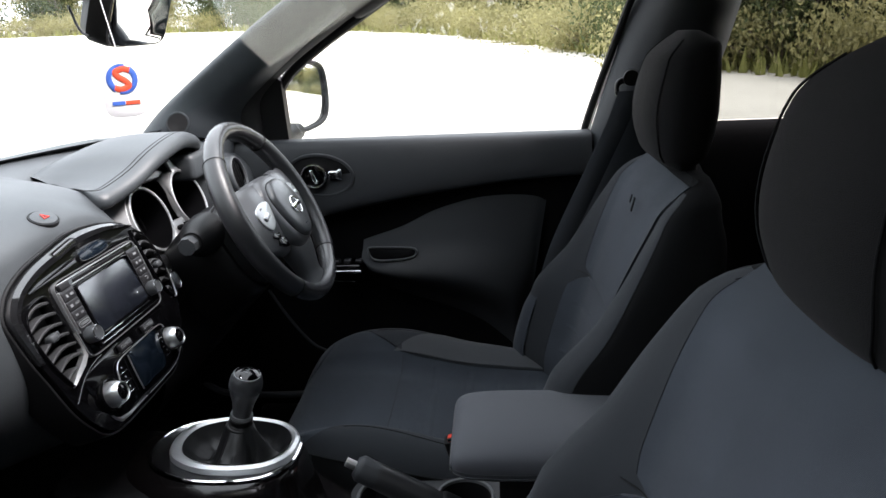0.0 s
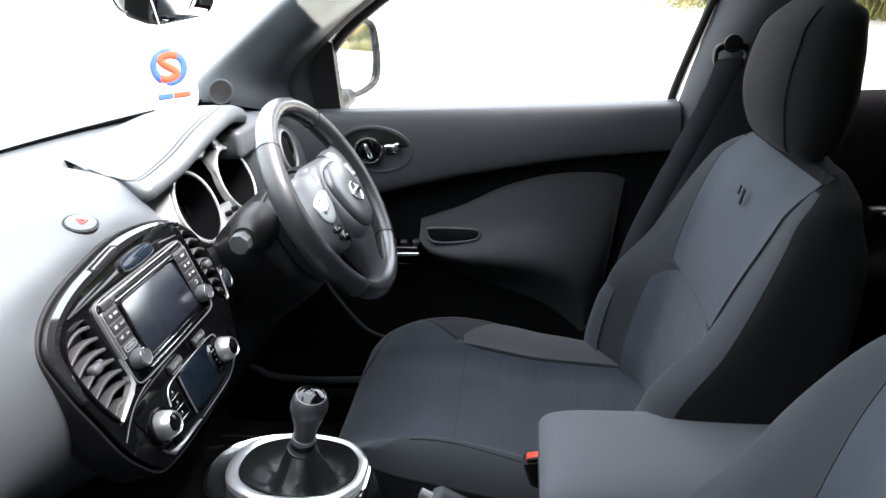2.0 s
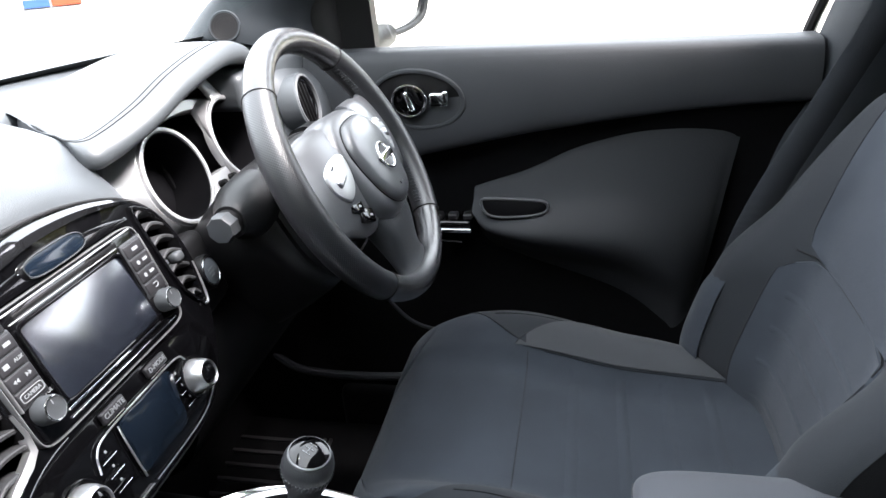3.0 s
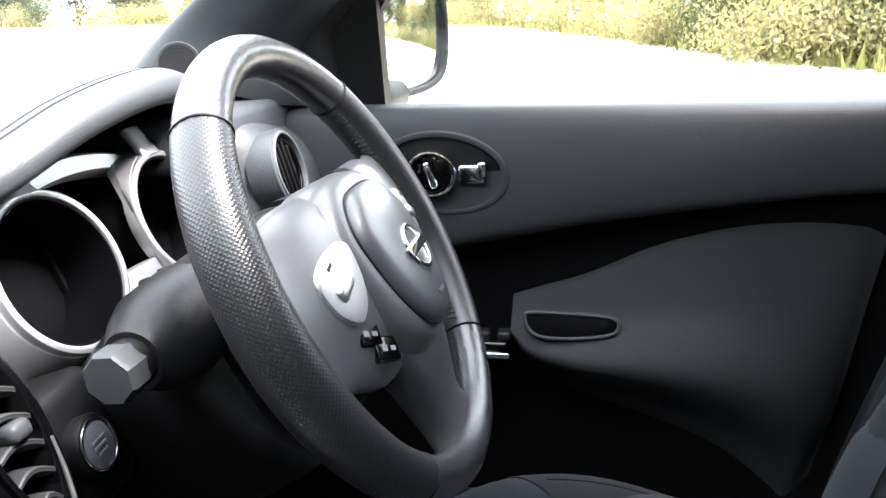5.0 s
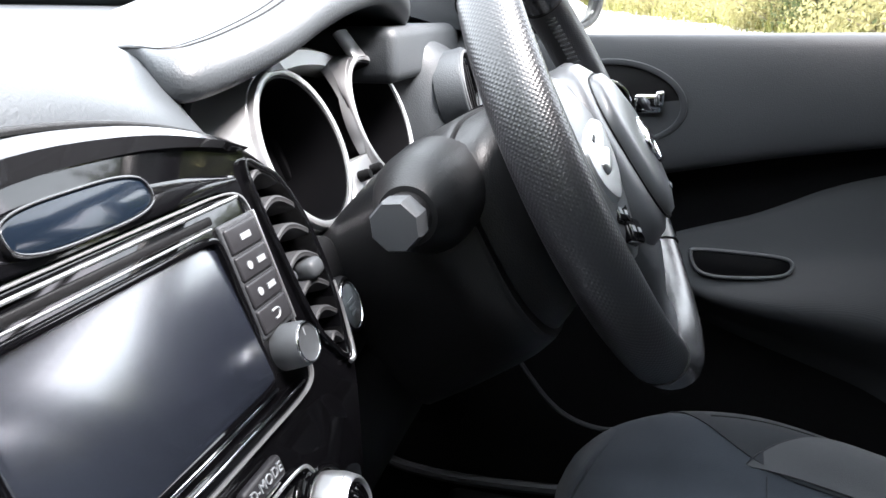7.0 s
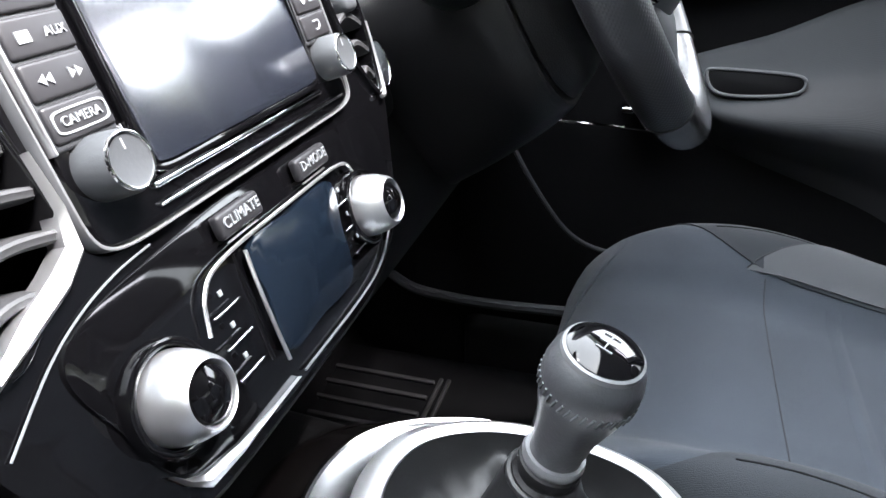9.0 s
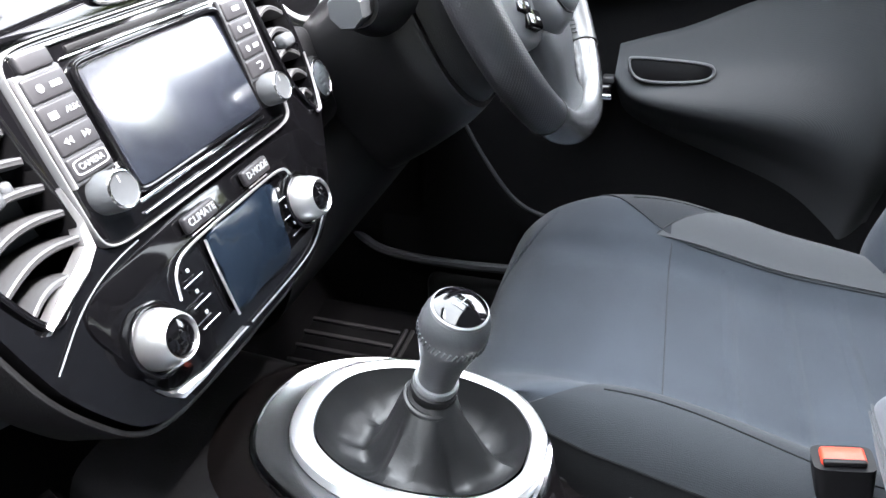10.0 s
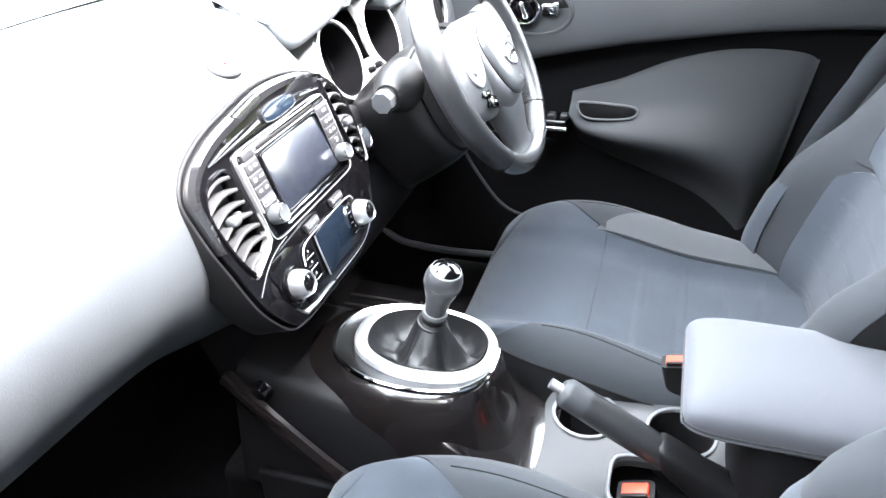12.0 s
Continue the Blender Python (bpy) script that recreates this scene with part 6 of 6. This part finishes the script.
# rear bench
bench = thing("rear_bench", pose(0, -0.95, 0.42), "black cloth rear bench seat", "car seat")
part("cushion", box(1.20, 0.50, 0.18, 0.05, 4, at=(0, -0.88, 0.52)), HEADCLOTH, bench, world=True)
part("backrest", moved(box(1.20, 0.16, 0.60, 0.05, 4), pose(0, -1.18, 0.86, -14, 0, 0)), HEADCLOTH, bench, world=True)

# floor mat, footwell edge
mat = thing("floor_mat", pose(0.36, 0.72, 0.36), "black ribbed driver's floor mat", "floor mat")
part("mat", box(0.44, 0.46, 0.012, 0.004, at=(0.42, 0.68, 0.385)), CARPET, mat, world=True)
for y in (0.700, 0.712):
    part("rib", box(0.17, 0.006, 0.006, 0.002, at=(0.50, y, 0.393)), MATBAR, mat, world=True)
for k in range(5):
    part("rib", box(0.008, 0.16, 0.006, 0.002, at=(0.425 + 0.037 * k, 0.80, 0.393)), MATBAR, mat, world=True)
part("door_seal", tube([(0.662, 0.64, 0.76), (0.662, 0.60, 0.690), (0.660, 0.55, 0.626), (0.660, 0.50, 0.602), (0.660, 0.44, 0.603), (0.660, 0.30, 0.60)], 0.0035, 8, 40), TRIM, shell, "grey door seal", world=True)
part("carpet_edge", tube([(0.70, 0.86, 0.52), (0.665, 0.79, 0.50), (0.648, 0.72, 0.50), (0.645, 0.64, 0.50), (0.655, 0.50, 0.50), (0.66, 0.30, 0.50)], 0.008, 8, 40), TRIM, shell, "rubber carpet edging", world=True)
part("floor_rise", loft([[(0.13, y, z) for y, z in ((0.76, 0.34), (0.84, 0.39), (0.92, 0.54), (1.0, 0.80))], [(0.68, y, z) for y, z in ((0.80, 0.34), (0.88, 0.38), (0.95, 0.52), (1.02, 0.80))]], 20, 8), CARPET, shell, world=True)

# ---- outside: gravel ground and the edge of a wood ----
def ground_z(x, y):
    return 0.030 * x + 0.020 * y


G = 180.0
steps = [-G, -60, -30, -14, -6, -2, 2, 6, 14, 30, 60, G]
ground = new("ground", mesh_of("ground", sheet([[(x, y, ground_z(x, y) - 0.02 + (0.02 * noise.noise((x * 0.4, y * 0.4, 0)) if abs(x) > 4 else 0)) for x in steps] for y in steps]), GRAVEL))
tagged(ground, "pale dry gravel car park", "ground", kind="structure")

rnd = random.Random(7)


def leaves(count, size, where):
    """Small bent leaf blades at places drawn from where()."""
    pts, faces = [], []
    for _ in range(count):
        c = Vector(where())
        q = Euler((rnd.uniform(0, 6.3), rnd.uniform(0, 6.3), rnd.uniform(0, 6.3))).to_matrix()
        s = size * rnd.uniform(0.6, 1.4)
        k = len(pts)
        for x, y, z in ((-1, 0, 0), (0, -0.45, 0.15), (1, 0, 0), (0, 0.45, 0.15)):
            pts.append(tuple(c + q @ Vector((x * s, y * s, z * s))))
        faces += [(k, k + 1, k + 2), (k, k + 2, k + 3)]
    return np.array(pts), faces


def make_tree(height, spread, mat, n=4200):
    t = thing("tree", pose(0, 0, -50), "leafy roadside tree with a thin trunk", "tree", group="wood edge")
    trunk = [tube([(0, 0, -0.3), (0.1, 0.05, height * 0.4), (-0.05, 0.1, height * 0.9)], lambda q: 0.13 * (1 - 0.8 * q), 8, 12)]
    tips = []
    for k in range(9):
        a1, h = rnd.uniform(0, 6.3), height * rnd.uniform(0.2, 0.8)
        r = spread * rnd.uniform(0.6, 1.0) * (1.1 - 0.5 * h / height)
        tip = (r * math.cos(a1), r * math.sin(a1), h + height * 0.12)
        tips.append(tip)
        trunk.append(tube([(0.03, 0.04, h), (0.5 * tip[0], 0.5 * tip[1], h + 0.25), tip], lambda q: 0.045 * (1 - 0.8 * q), 6, 8))
    part("trunk", join(*trunk), BARK, t)
    tips += [(0, 0, height * 0.95), (0.2, 0.1, height * 0.75), (0, 0, height * 0.25), (0.4, -0.3, height * 0.12)]

    def where():
        c = rnd.choice(tips)
        d = Vector((rnd.gauss(0, 1), rnd.gauss(0, 1), rnd.gauss(0, 0.9))) * spread * 0.30
        return (c[0] + d.x, c[1] + d.y, max(0.05, c[2] + d.z))

    part("crown", leaves(n, 0.11, where), mat, t)
    return t


def make_bush(h, w, mat, n=4200):
    b = thing("bush", pose(0, 0, -50), "dense roadside bush with yellow-green leaves", "bush", group="wood edge bushes")
    clumps = [(rnd.uniform(-w, w), rnd.uniform(-w * 0.6, w * 0.6), rnd.uniform(0.15, 0.8) * h) for _ in range(12)]

    def where():
        c = rnd.choice(clumps)
        d = Vector((rnd.gauss(0, 1), rnd.gauss(0, 1), rnd.gauss(0, 0.8))) * 0.28 * h
        return (c[0] + d.x, c[1] + d.y, max(0.02, c[2] + d.z))

    part("stems", join(*[tube([(c[0] * 0.2, c[1] * 0.2, -0.1), (c[0] * 0.7, c[1] * 0.7, c[2] * 0.6), c], 0.015, 5, 6) for c in clumps]), BARK, b)
    part("leaves", leaves(n, 0.055, where), mat, b)
    return b


# The stretch around x = -6 is unseen, set close to block side light.
EDGE = [(-9, 46), (-8, 16), (-6, 4), (-6, -8), (-5, -21), (4, -24), (10, -11), (12.5, -5.5), (17, -3.6), (24, -1.5), (36, 4), (44, 14), (44, 28), (30, 46), (8, 60)]
edge = spline(EDGE, 90)
low_trees = [make_tree(4.2, 1.9, LEAF), make_tree(5.0, 1.8, LEAF), make_tree(3.8, 2.0, LEAFDRY)]
trees = [make_tree(8, 2.4, LEAF), make_tree(10, 2.2, LEAF)]
bushes = [make_bush(1.5, 1.8, LEAFDRY), make_bush(1.9, 1.6, LEAF), make_bush(1.2, 2.2, LEAFDRY)]
for k in range(90):
    p = edge[k]
    tan = edge[min(89, k + 1)] - edge[max(0, k - 1)]
    nrm = np.array((tan[1], -tan[0])) / np.linalg.norm(tan)
    for row, src, off in ((0, bushes, 0.8), (1, trees if k < 34 else low_trees, 3.4), (2, trees if k < 34 else low_trees, 6.5)):
        q = p + nrm * (off + rnd.uniform(-0.7, 0.7)) + tan * rnd.uniform(-0.3, 0.3)
        s = rnd.uniform(0.8, 1.25)
        o = copy_thing(rnd.choice(src), Matrix.Translation((q[0], q[1], ground_z(q[0], q[1]))) @ pose(0, 0, 0, 0, 0, rnd.uniform(0, 360)))
sources = trees + low_trees + bushes
for o in sources:
    p = (-20 - 3 * sources.index(o), 20)
    o.matrix_basis = pose(p[0], p[1], ground_z(*p))
strip = []
for k in range(89):
    a0, b0 = edge[k], edge[k + 1]
    for _ in range(90):
        q = a0 + (b0 - a0) * rnd.random()
        tan = b0 - a0
        nrm = np.array((tan[1], -tan[0])) / np.linalg.norm(tan)
        q = q + nrm * rnd.uniform(-0.9, 1.2)
        strip.append((q[0], q[1], ground_z(*q)))
pts, faces = [], []
for x, y, z in strip:
    a1, h, w = rnd.uniform(0, 6.3), rnd.uniform(0.15, 0.5), 0.05
    k = len(pts)
    pts += [(x - w * math.cos(a1), y - w * math.sin(a1), z - 0.05), (x + w * math.cos(a1), y + w * math.sin(a1), z - 0.05), (x + 0.1 * math.sin(a1), y + 0.1 * math.cos(a1), z + h)]
    faces.append((k, k + 1, k + 2))
tagged(new("grass", mesh_of("grass", (np.array(pts), faces), GRASS)), "dry yellow-green grass along the wood's edge", "grass", kind="stuff")
